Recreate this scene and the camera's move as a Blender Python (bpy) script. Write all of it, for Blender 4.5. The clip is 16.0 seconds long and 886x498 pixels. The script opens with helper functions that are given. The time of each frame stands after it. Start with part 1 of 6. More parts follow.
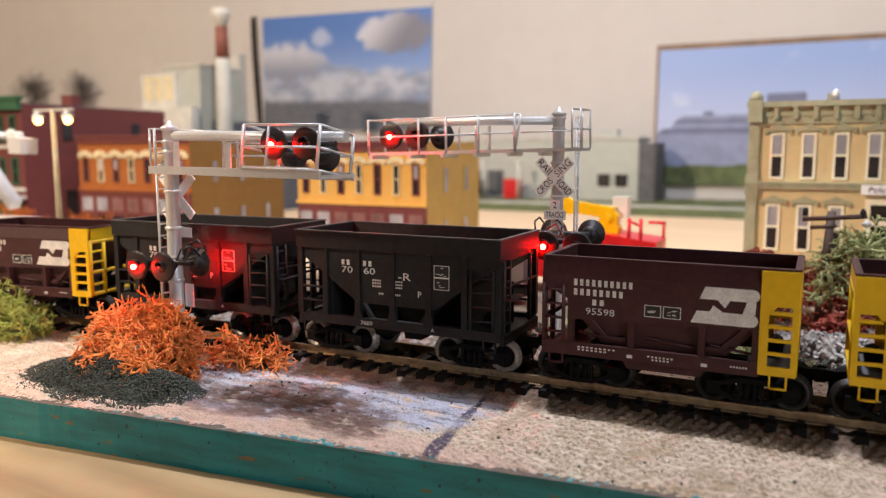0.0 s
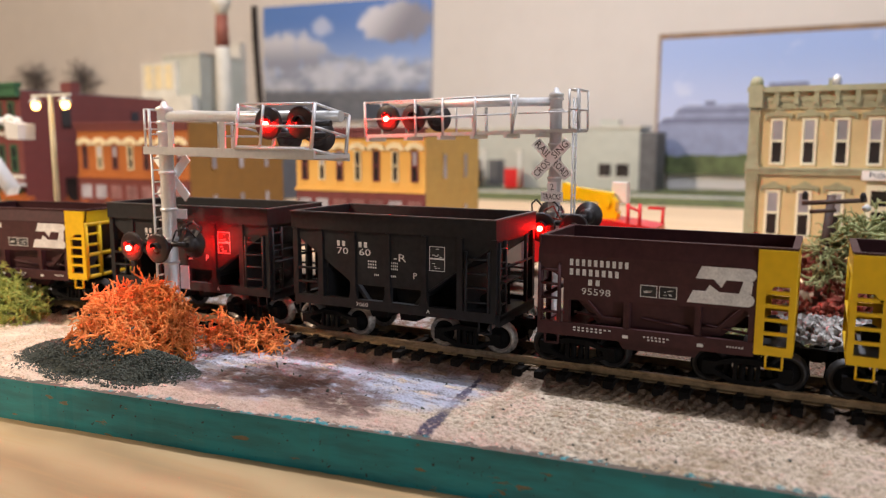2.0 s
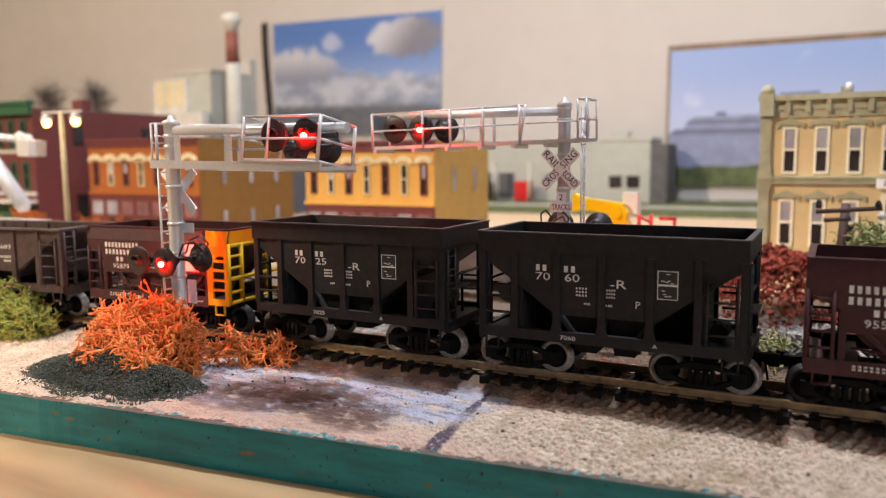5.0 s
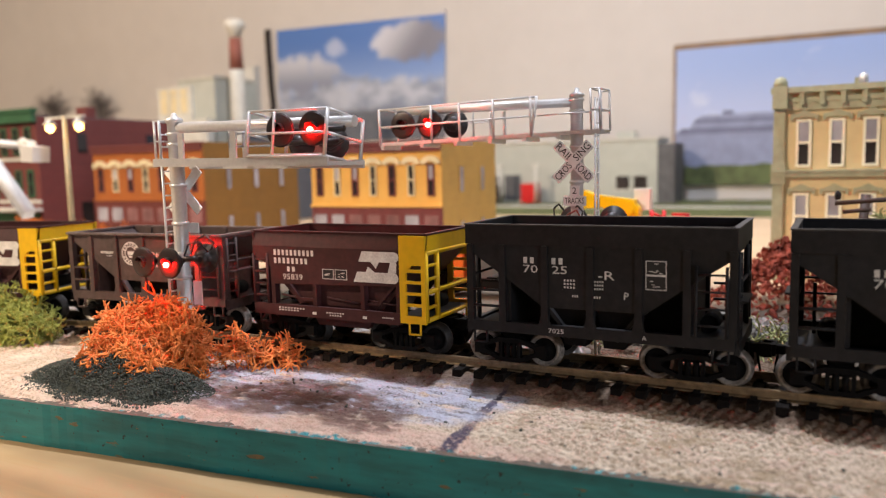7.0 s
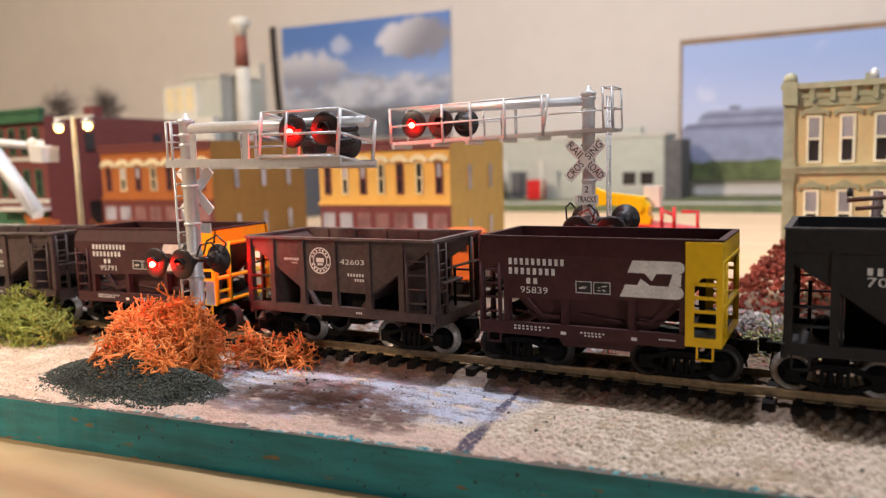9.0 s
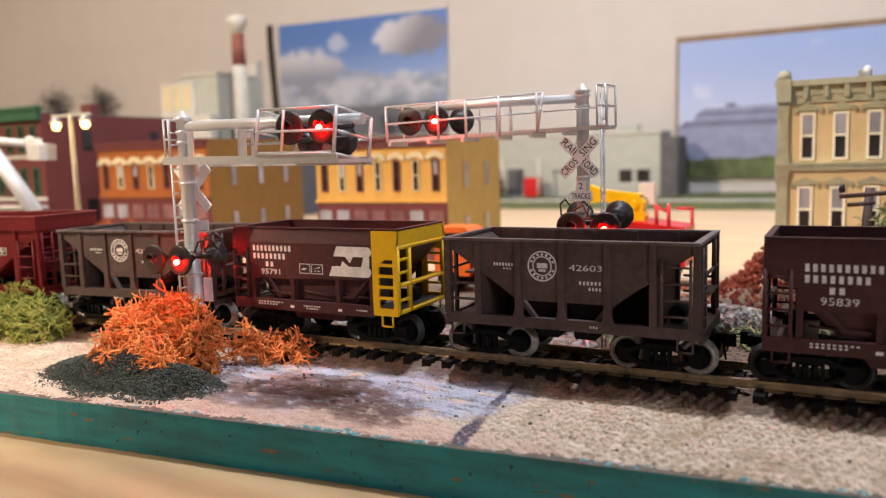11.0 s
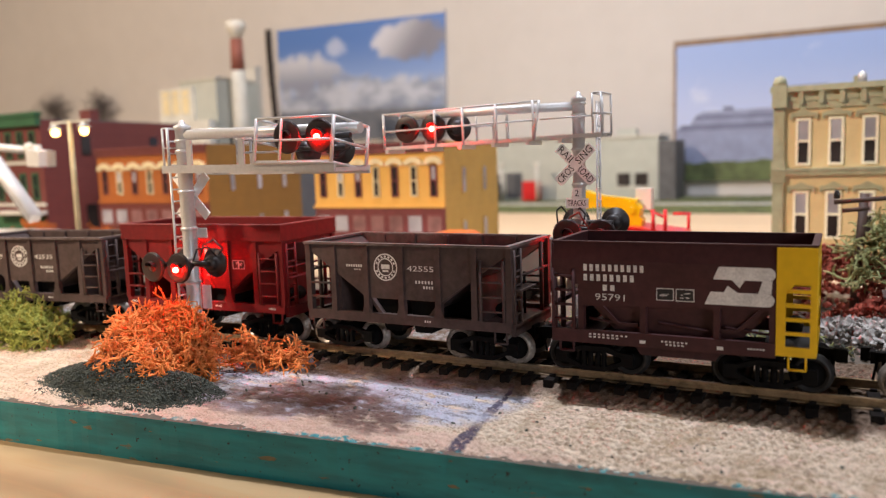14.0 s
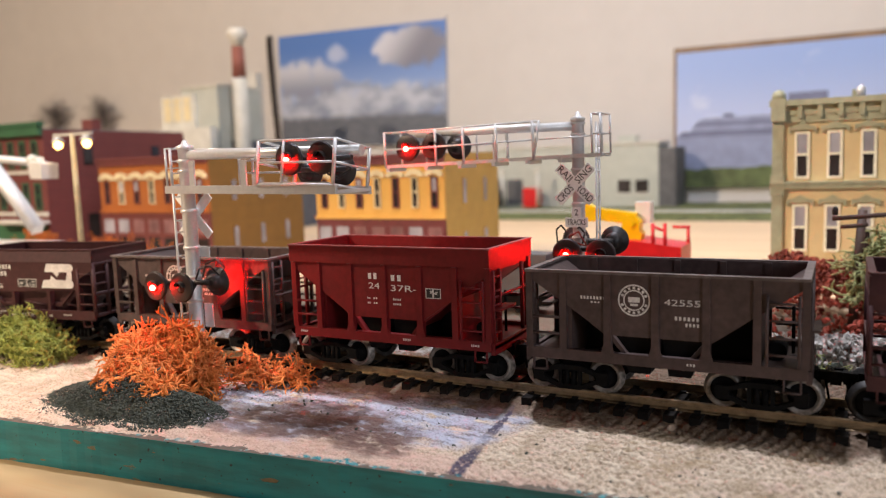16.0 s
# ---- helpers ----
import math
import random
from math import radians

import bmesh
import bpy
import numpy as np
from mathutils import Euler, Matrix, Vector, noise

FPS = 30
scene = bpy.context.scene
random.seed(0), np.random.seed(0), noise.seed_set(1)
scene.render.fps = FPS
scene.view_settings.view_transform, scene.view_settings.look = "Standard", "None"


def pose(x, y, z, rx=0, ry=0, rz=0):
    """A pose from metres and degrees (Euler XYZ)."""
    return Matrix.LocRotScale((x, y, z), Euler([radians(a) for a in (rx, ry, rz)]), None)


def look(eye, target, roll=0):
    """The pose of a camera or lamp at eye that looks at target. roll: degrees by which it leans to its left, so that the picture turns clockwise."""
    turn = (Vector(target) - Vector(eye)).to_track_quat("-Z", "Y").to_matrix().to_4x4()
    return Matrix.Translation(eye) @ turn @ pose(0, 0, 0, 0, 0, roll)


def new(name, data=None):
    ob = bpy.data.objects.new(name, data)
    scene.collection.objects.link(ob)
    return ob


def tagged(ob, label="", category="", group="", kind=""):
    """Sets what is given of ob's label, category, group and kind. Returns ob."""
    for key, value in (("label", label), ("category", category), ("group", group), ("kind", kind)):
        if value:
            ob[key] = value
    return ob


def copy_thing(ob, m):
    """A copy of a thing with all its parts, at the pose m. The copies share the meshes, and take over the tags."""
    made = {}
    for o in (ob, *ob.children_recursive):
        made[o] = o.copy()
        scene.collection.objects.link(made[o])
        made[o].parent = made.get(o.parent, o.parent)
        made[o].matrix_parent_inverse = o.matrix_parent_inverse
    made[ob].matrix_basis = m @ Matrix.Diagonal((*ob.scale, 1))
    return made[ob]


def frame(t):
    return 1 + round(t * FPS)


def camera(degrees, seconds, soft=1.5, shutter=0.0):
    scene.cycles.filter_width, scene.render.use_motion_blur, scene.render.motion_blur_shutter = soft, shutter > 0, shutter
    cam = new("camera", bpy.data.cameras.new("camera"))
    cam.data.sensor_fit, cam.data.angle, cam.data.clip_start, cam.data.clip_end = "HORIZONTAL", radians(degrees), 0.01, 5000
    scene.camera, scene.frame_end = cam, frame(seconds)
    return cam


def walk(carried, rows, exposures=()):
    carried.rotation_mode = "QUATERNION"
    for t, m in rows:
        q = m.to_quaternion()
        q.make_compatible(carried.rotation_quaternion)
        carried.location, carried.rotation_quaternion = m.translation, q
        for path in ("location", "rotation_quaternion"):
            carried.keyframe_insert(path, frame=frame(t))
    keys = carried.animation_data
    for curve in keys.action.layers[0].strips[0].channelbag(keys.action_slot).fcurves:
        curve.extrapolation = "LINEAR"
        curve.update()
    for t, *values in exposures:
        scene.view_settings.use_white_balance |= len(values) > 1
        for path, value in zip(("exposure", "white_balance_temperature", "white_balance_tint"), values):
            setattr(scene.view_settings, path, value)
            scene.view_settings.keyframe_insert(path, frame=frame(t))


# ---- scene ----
cam = camera(60.69, 16.0, soft=1.2)
PATH = [
    (0, (0.04030, -0.22770, 0.07602), (-0.09172, 0.03895, 0.03773), -0.024),
    (0.5, (0.03659, -0.22584, 0.07303), (-0.09512, 0.04089, 0.03424), 0.115),
    (1, (0.03852, -0.22839, 0.07596), (-0.09306, 0.03817, 0.03553), 0.228),
    (1.5, (0.03911, -0.22657, 0.07331), (-0.09281, 0.03979, 0.03267), 0.158),
    (2, (0.04165, -0.22606, 0.07228), (-0.09082, 0.03991, 0.03089), 0.061),
    (2.5, (0.04228, -0.22232, 0.06805), (-0.09107, 0.04325, 0.02692), -0.100),
    (3, (0.04026, -0.22090, 0.06701), (-0.09348, 0.04457, 0.02653), -0.197),
    (3.5, (0.04154, -0.22148, 0.06700), (-0.09276, 0.04394, 0.02805), -0.186),
    (4, (0.04158, -0.22414, 0.07117), (-0.09333, 0.04113, 0.03339), -0.192),
    (6.5, (0.03861, -0.21991, 0.07006), (-0.10026, 0.04387, 0.03635), -1.250),
    (7, (0.03683, -0.21860, 0.06721), (-0.10201, 0.04523, 0.03375), -1.399),
    (7.5, (0.03821, -0.21747, 0.06681), (-0.10105, 0.04607, 0.03285), -1.521),
    (8, (0.03601, -0.21796, 0.06849), (-0.10350, 0.04537, 0.03399), -1.603),
    (8.5, (0.03423, -0.22003, 0.06887), (-0.10554, 0.04315, 0.03420), -1.634),
    (9, (0.03453, -0.21955, 0.06837), (-0.10590, 0.04325, 0.03345), -1.696),
    (11.5, (0.03635, -0.22166, 0.06786), (-0.10297, 0.04160, 0.03209), -1.797),
    (12, (0.03584, -0.22064, 0.06597), (-0.10345, 0.04268, 0.03051), -1.820),
    (12.5, (0.03632, -0.22050, 0.06667), (-0.10308, 0.04278, 0.03133), -1.835),
    (13, (0.03661, -0.22180, 0.06935), (-0.10281, 0.04148, 0.03404), -1.857),
    (13.5, (0.03548, -0.22235, 0.07011), (-0.10376, 0.04107, 0.03515), -1.890),
    (14, (0.03758, -0.22247, 0.06965), (-0.10169, 0.04097, 0.03504), -1.907),
    (14.5, (0.03834, -0.22221, 0.07165), (-0.10111, 0.04115, 0.03709), -1.958),
    (15, (0.03822, -0.22331, 0.07280), (-0.10121, 0.04008, 0.03843), -1.977),
    (15.5, (0.03835, -0.22318, 0.07457), (-0.10120, 0.04022, 0.04073), -1.975),
    (16, (0.03848, -0.22349, 0.07549), (-0.10116, 0.03990, 0.04196), -1.963),
]
walk(cam, [(t, look(eye, target, roll)) for t, eye, target, roll in PATH])
cam.data.dof.use_dof, cam.data.dof.focus_distance, cam.data.dof.aperture_fstop = True, 0.235, 13.0

# ---- light ----
scene.view_settings.exposure = 0.0
world = bpy.data.worlds.new("room_air")
scene.world = world
world.use_nodes = True
world.node_tree.nodes["Background"].inputs[0].default_value = (0.9, 0.85, 0.8, 1)
world.node_tree.nodes["Background"].inputs[1].default_value = 0.02


def area(name, eye, target, size, watts, colour):
    data = bpy.data.lights.new(name, "AREA")
    data.shape, data.size, data.energy, data.color = "DISK", size, watts, colour
    ob = new(name, data)
    ob.matrix_world = look(eye, target)
    return ob


def spot(name, eye, target, cone, blend, radius, watts, colour):
    """A cone of light with a soft edge; no fixture is built."""
    data = bpy.data.lights.new(name, "SPOT")
    data.spot_size, data.spot_blend, data.shadow_soft_size = math.radians(cone), blend, radius
    data.energy, data.color = watts, colour
    ob = new(name, data)
    ob.matrix_world = look(eye, target)
    return ob


COOL = (0.94, 0.96, 1.05)
area("ceiling_lamp_light", (-0.15, 0.13, 0.9), (-0.15, 0.13, 0), 0.045, 8.3, (0.94, 0.96, 1.09))
# warm light from the left; cone added so it stops along the board edge
spot("desk_lamp_light", (-0.85, -0.75, 0.8), (-1.10, 0.45, 0.20), 99.7, 0.05, 0.04, 80.0, (1.0, 0.78, 0.58))
# low fill added at front right for the car sides; no fixture there
area("room_lamp_light", (0.62, -0.48, 0.2), (0.03, 0.0, 0.03), 0.2, 1.35, (0.9, 0.96, 1.1))
# extra overhead fill, added to lift the right wall and building fronts
area("corner_ceiling_light", (0.85, 0.14, 1.42), (0.6, 0.5, 0), 0.4, 7.3, COOL)


# ---- materials ----
def mat(name, colour, rough=0.6, metal=0.0, vary=0.12, scale=300.0, bump=0.15, glow=0.0, second=None, patch=0.0, spec=0.5):
    m = bpy.data.materials.new(name)
    m.use_nodes = True
    nt = m.node_tree
    b = nt.nodes["Principled BSDF"]
    b.inputs["Roughness"].default_value = rough
    b.inputs["Metallic"].default_value = metal
    b.inputs["Specular IOR Level"].default_value = spec
    co = nt.nodes.new("ShaderNodeTexCoord")
    fine = nt.nodes.new("ShaderNodeTexNoise")
    fine.inputs["Scale"].default_value, fine.inputs["Detail"].default_value = scale, 6
    coarse = nt.nodes.new("ShaderNodeTexNoise")
    coarse.inputs["Scale"].default_value, coarse.inputs["Detail"].default_value = scale * 0.13, 4
    for n in (fine, coarse):
        nt.links.new(co.outputs["Object"], n.inputs["Vector"])
    both = nt.nodes.new("ShaderNodeMath")
    both.operation = "MULTIPLY_ADD"
    nt.links.new(fine.outputs["Fac"], both.inputs[0])
    both.inputs[1].default_value = 0.5
    half = nt.nodes.new("ShaderNodeMath")
    half.operation = "MULTIPLY"
    half.inputs[1].default_value = 0.5
    nt.links.new(coarse.outputs["Fac"], half.inputs[0])
    nt.links.new(half.outputs[0], both.inputs[2])
    ramp = nt.nodes.new("ShaderNodeValToRGB")
    c = colour
    d = second or [v * (1 - vary * 2.2) for v in c]
    e = [min(1, v * (1 + vary * 1.6)) for v in c]
    ramp.color_ramp.elements[0].position, ramp.color_ramp.elements[1].position = 0.33, 0.67
    ramp.color_ramp.elements[0].color, ramp.color_ramp.elements[1].color = (*d, 1), (*e, 1)
    nt.links.new(both.outputs[0], ramp.inputs[0])
    nt.links.new(ramp.outputs[0], b.inputs["Base Color"])
    rr = nt.nodes.new("ShaderNodeMapRange")
    rr.inputs["To Min"].default_value, rr.inputs["To Max"].default_value = max(0.03, rough - 0.12), min(1, rough + 0.12)
    nt.links.new(coarse.outputs["Fac"], rr.inputs["Value"])
    nt.links.new(rr.outputs[0], b.inputs["Roughness"])
    if bump:
        bp = nt.nodes.new("ShaderNodeBump")
        bp.inputs["Strength"].default_value, bp.inputs["Distance"].default_value = bump, 0.0004
        nt.links.new(fine.outputs["Fac"], bp.inputs["Height"])
        nt.links.new(bp.outputs[0], b.inputs["Normal"])
    if glow:
        b.inputs["Emission Color"].default_value = (*colour, 1)
        b.inputs["Emission Strength"].default_value = glow
    return m


def glowing(name, colour, strength):
    m = bpy.data.materials.new(name)
    m.use_nodes = True
    b = m.node_tree.nodes["Principled BSDF"]
    b.inputs["Base Color"].default_value = (*colour, 1)
    b.inputs["Emission Color"].default_value = (*colour, 1)
    b.inputs["Emission Strength"].default_value = strength
    return m


BLACK = mat("black_car_paint", (0.016, 0.016, 0.0175), 0.6, vary=0.2, scale=500, bump=0.08, spec=0.28)
BROWN = mat("mineral_brown_car_paint", (0.060, 0.0215, 0.0225), 0.55, vary=0.14, scale=500, bump=0.08, spec=0.28)
DARKBROWN = mat("dark_brown_car_paint", (0.085, 0.058, 0.054), 0.55, vary=0.16, scale=500, bump=0.08, spec=0.28)
OXIDE = mat("red_oxide_car_paint", (0.15, 0.010, 0.012), 0.5, vary=0.12, scale=500, bump=0.08, spec=0.28)
YELLOW = mat("yellow_car_paint", (0.8, 0.49, 0.004), 0.45, vary=0.05, scale=400, bump=0.05)
# rim edges: chipped paint, plus the light they catch put into the colour
WORN_LIT_BLACK = mat("worn_lit_black_edge", (0.045, 0.043, 0.042), 0.5, vary=0.4, scale=350, second=(0.008, 0.008, 0.008))
WORN_LIT_BROWN = mat("worn_lit_brown_edge", (0.13, 0.105, 0.1), 0.5, vary=0.3, scale=350, second=(0.05, 0.035, 0.032))
WORN_LIT_RED = mat("worn_lit_red_edge", (0.24, 0.06, 0.06), 0.5, vary=0.3, scale=350, second=(0.13, 0.012, 0.014))
WHITEINK = mat("white_lettering_ink", (0.72, 0.71, 0.68), 0.6, vary=0.14, scale=1500, bump=0)
WHEEL = mat("worn_wheel_steel", (0.36, 0.32, 0.28), 0.42, 0.35, vary=0.3, scale=900)
TRUCKBLACK = mat("black_truck_plastic", (0.0045, 0.004, 0.0038), 0.75, vary=0.25, scale=900, spec=0.15)
RAIL = mat("weathered_brass_rail", (0.3, 0.22, 0.13), 0.42, 0.7, vary=0.25, scale=500)
TIE = mat("black_plastic_tie", (0.014, 0.011, 0.009), 0.8, vary=0.35, scale=700, bump=0.4, spec=0.15)
SILVER = mat("silver_signal_paint", (0.68, 0.68, 0.68), 0.38, 0.4, vary=0.04, scale=900, bump=0.05)
DISC = mat("black_signal_disc", (0.018, 0.013, 0.013), 0.42, vary=0.2, scale=900, bump=0.05)
TARGET = mat("dark_red_target_face", (0.022, 0.010, 0.010), 0.4, vary=0.15, scale=900, bump=0.05)
LENS = mat("dark_red_lens", (0.06, 0.004, 0.004), 0.12, vary=0.1, scale=900, bump=0)
BULB = glowing("lit_red_bulb", (1.0, 0.0032, 0.0020), 1000.0)
SIGNWHITE = mat("white_sign_plastic", (0.88, 0.88, 0.87), 0.5, vary=0.04, scale=500, bump=0)
SIGNINK = mat("black_sign_ink", (0.02, 0.02, 0.02), 0.6, vary=0.1, scale=500, bump=0)
WIRE = mat("thin_wire_insulation", (0.015, 0.012, 0.012), 0.4, vary=0.1, scale=500, bump=0)
REDWIRE = mat("red_wire_insulation", (0.35, 0.05, 0.03), 0.4, vary=0.1, scale=500, bump=0)
ORANGE = mat("orange_dyed_lichen", (0.92, 0.29, 0.065), 0.7, vary=0.12, scale=120, second=(0.60, 0.17, 0.04))
LIME = mat("light_green_lichen", (0.36, 0.38, 0.075), 0.8, vary=0.2, scale=250, second=(0.16, 0.19, 0.035))
OLIVE = mat("olive_green_lichen", (0.42, 0.43, 0.19), 0.8, vary=0.2, scale=250, second=(0.2, 0.23, 0.09))
DARKFOAM = mat("dark_green_ground_foam", (0.098, 0.106, 0.088), 1.0, vary=0.15, scale=900, bump=0.3, spec=0.0)
REDFOAM = mat("rust_red_ground_foam", (0.31, 0.08, 0.055), 0.95, vary=0.35, scale=300, bump=0.8, spec=0.15)
ROCKS = mat("pale_talus_rock", (0.5, 0.48, 0.45), 0.9, vary=0.25, scale=260, bump=0.6, second=(0.06, 0.055, 0.05), spec=0.2)
WALLPAINT = mat("beige_wall_paint", (0.59, 0.565, 0.54), 0.85, vary=0.02, scale=30, bump=0.05)
CEILPAINT = mat("grey_ceiling_paint", (0.42, 0.41, 0.39), 0.9, vary=0.02, scale=30, bump=0.05)
CARDBOARD = mat("brown_cardboard_edge", (0.28, 0.19, 0.12), 0.8, vary=0.15, scale=60)
CREAMLIGHT = mat("pale_cream_window_paint", (0.88, 0.86, 0.68), 0.55, vary=0.05, scale=200)
CREAM = mat("cream_building_trim", (0.72, 0.62, 0.38), 0.6, vary=0.08, scale=200)
GLASS = mat("window_film_dark", (0.035, 0.03, 0.03), 0.12, vary=0.3, scale=40, bump=0)
GLASSPALE = mat("window_film_pale", (0.42, 0.42, 0.48), 0.15, vary=0.25, scale=40, bump=0)
WHITEPLASTIC = mat("white_plastic_casting", (0.75, 0.74, 0.72), 0.4, vary=0.04, scale=200)
REDPLASTIC = mat("red_plastic_casting", (0.62, 0.012, 0.016), 0.35, vary=0.08, scale=200)
YELPLASTIC = mat("yellow_plastic_casting", (0.88, 0.56, 0.0), 0.35, vary=0.08, scale=200)
WOODPOLE = mat("brown_plastic_pole", (0.085, 0.045, 0.03), 0.6, vary=0.2, scale=300)


def brickmat(name, a, b, mortar, course=0.0011):
    m = mat(name, a, 0.75, vary=0.12, scale=120, bump=0.2)
    nt = m.node_tree
    bs = nt.nodes["Principled BSDF"]
    co = nt.nodes.new("ShaderNodeTexCoord")
    mp = nt.nodes.new("ShaderNodeMapping")
    mp.inputs["Rotation"].default_value = (math.pi / 2, 0, 0)
    br = nt.nodes.new("ShaderNodeTexBrick")
    br.inputs["Color1"].default_value, br.inputs["Color2"].default_value = (*a, 1), (*b, 1)
    br.inputs["Mortar"].default_value = (*mortar, 1)
    br.inputs["Scale"].default_value = 1
    br.inputs["Brick Width"].default_value, br.inputs["Row Height"].default_value = course * 2.8, course
    br.inputs["Mortar Size"].default_value = course * 0.12
    nt.links.new(co.outputs["Object"], mp.inputs[0])
    nt.links.new(mp.outputs[0], br.inputs["Vector"])
    mix = nt.nodes.new("ShaderNodeMixRGB")
    mix.blend_type, mix.inputs[0].default_value = "MIX", 0.6
    old = bs.inputs["Base Color"].links[0].from_socket
    nt.links.new(old, mix.inputs[1])
    nt.links.new(br.outputs["Color"], mix.inputs[2])
    nt.links.new(mix.outputs[0], bs.inputs["Base Color"])
    return m


BRICKRED = brickmat("dark_red_brick", (0.17, 0.035, 0.03), (0.13, 0.028, 0.025), (0.12, 0.05, 0.045))
BRICKORANGE = brickmat("orange_brown_brick", (0.42, 0.13, 0.02), (0.36, 0.1, 0.015), (0.28, 0.09, 0.03))
SIDEBROWN = brickmat("ochre_brown_side_wall", (0.23, 0.115, 0.02), (0.2, 0.1, 0.018), (0.17, 0.085, 0.02))
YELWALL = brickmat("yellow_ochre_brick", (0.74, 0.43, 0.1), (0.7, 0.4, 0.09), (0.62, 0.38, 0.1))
# side wall tone, duller than the front brick
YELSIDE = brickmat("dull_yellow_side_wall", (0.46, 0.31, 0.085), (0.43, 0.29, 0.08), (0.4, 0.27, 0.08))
TANWALL = brickmat("tan_brick", (0.68, 0.55, 0.30), (0.64, 0.515, 0.28), (0.57, 0.46, 0.26))
SHOPDIM = mat("dusty_maroon_shop_glass", (0.26, 0.13, 0.13), 0.4, vary=0.3, scale=80, bump=0)
MAROON = mat("maroon_storefront_paint", (0.16, 0.035, 0.04), 0.6, vary=0.15, scale=150)
SAGE = mat("grey_green_stone_trim", (0.37, 0.375, 0.25), 0.7, vary=0.12, scale=200)
GREENTRIM = mat("dark_green_cornice", (0.03, 0.11, 0.05), 0.6, vary=0.12, scale=200)
ROOFGREY = mat("grey_tar_roof", (0.12, 0.12, 0.125), 0.9, vary=0.15, scale=100)
GREYSIDING = mat("pale_grey_green_siding", (0.45, 0.47, 0.42), 0.6, vary=0.05, scale=60)
CONCRETE = mat("pale_concrete_casting", (0.6, 0.59, 0.53), 0.8, vary=0.1, scale=60)
TOWERGREY = mat("grey_beige_tower_paint", (0.52, 0.50, 0.45), 0.8, vary=0.08, scale=40)
STACKRED = mat("red_stack_band", (0.26, 0.085, 0.06), 0.7, vary=0.12, scale=60)
GRASS = mat("green_grass_mat", (0.13, 0.15, 0.055), 0.95, vary=0.3, scale=350, bump=1.0)
GREYTREE = mat("grey_bare_twigs", (0.12, 0.11, 0.11), 0.9, vary=0.2, scale=100)
ORANGELEAF = mat("autumn_orange_foliage", (0.5, 0.13, 0.02), 0.9, vary=0.3, scale=200)
TRUCKORANGE = mat("orange_truck_paint", (0.75, 0.16, 0.02), 0.4, vary=0.1, scale=200)


def nodes_of(name, rough=0.8):
    m = bpy.data.materials.new(name)
    m.use_nodes = True
    nt = m.node_tree
    b = nt.nodes["Principled BSDF"]
    b.inputs["Roughness"].default_value = rough
    return m, nt, b


class Net:
    """Small wiring helper for node sums."""
    def __init__(self, nt):
        self.nt = nt
        self.co = nt.nodes.new("ShaderNodeTexCoord").outputs["Object"]

    def put(self, sock, v):
        if isinstance(v, (int, float)):
            sock.default_value = v
        elif isinstance(v, tuple):
            sock.default_value = (*v, 1) if len(v) == 3 and len(sock.default_value) == 4 else v
        else:
            self.nt.links.new(v, sock)

    def math(self, op, a, b=0.0, clamp=False):
        n = self.nt.nodes.new("ShaderNodeMath")
        n.operation, n.use_clamp = op, clamp
        self.put(n.inputs[0], a), self.put(n.inputs[1], b)
        return n.outputs[0]

    def noise(self, scale, detail=5, stretch=(1, 1, 1), rot=0.0, rough=0.55):
        mp = self.nt.nodes.new("ShaderNodeMapping")
        mp.inputs["Scale"].default_value = stretch
        mp.inputs["Rotation"].default_value = (0, 0, rot)
        self.nt.links.new(self.co, mp.inputs[0])
        n = self.nt.nodes.new("ShaderNodeTexNoise")
        n.inputs["Scale"].default_value, n.inputs["Detail"].default_value = scale, detail
        n.inputs["Roughness"].default_value = rough
        self.nt.links.new(mp.outputs[0], n.inputs["Vector"])
        return n.outputs["Fac"]

    def xyz(self):
        n = self.nt.nodes.new("ShaderNodeSeparateXYZ")
        self.nt.links.new(self.co, n.inputs[0])
        return n.outputs

    def step(self, v, lo, hi):
        n = self.nt.nodes.new("ShaderNodeMapRange")
        n.interpolation_type = "SMOOTHSTEP"
        self.put(n.inputs["Value"], v)
        n.inputs["From Min"].default_value, n.inputs["From Max"].default_value = lo, hi
        return n.outputs[0]

    def mix(self, f, a, b):
        n = self.nt.nodes.new("ShaderNodeMixRGB")
        self.put(n.inputs[0], f), self.put(n.inputs[1], a), self.put(n.inputs[2], b)
        return n.outputs[0]

    def bump(self, h, strength, dist):
        n = self.nt.nodes.new("ShaderNodeBump")
        n.inputs["Strength"].default_value, n.inputs["Distance"].default_value = strength, dist
        self.put(n.inputs["Height"], h)
        return n.outputs[0]

    def blob(self, cx, cy, rx, ry, wob, edge=0.35, rot=0.0):
        """1 inside a wobbly ellipse on the ground, 0 outside."""
        x, y, _ = self.xyz()
        c, s = math.cos(rot), math.sin(rot)
        dx, dy = self.math("SUBTRACT", x, cx), self.math("SUBTRACT", y, cy)
        ex = self.math("DIVIDE", self.math("ADD", self.math("MULTIPLY", dx, c), self.math("MULTIPLY", dy, s)), rx)
        ey = self.math("DIVIDE", self.math("SUBTRACT", self.math("MULTIPLY", dy, c), self.math("MULTIPLY", dx, s)), ry)
        r = self.math("ADD", self.math("MULTIPLY", ex, ex), self.math("MULTIPLY", ey, ey))
        r = self.math("ADD", r, self.math("MULTIPLY", self.math("SUBTRACT", wob, 0.5), 2.2))
        return self.math("SUBTRACT", 1.0, self.step(r, 1 - edge, 1 + edge))


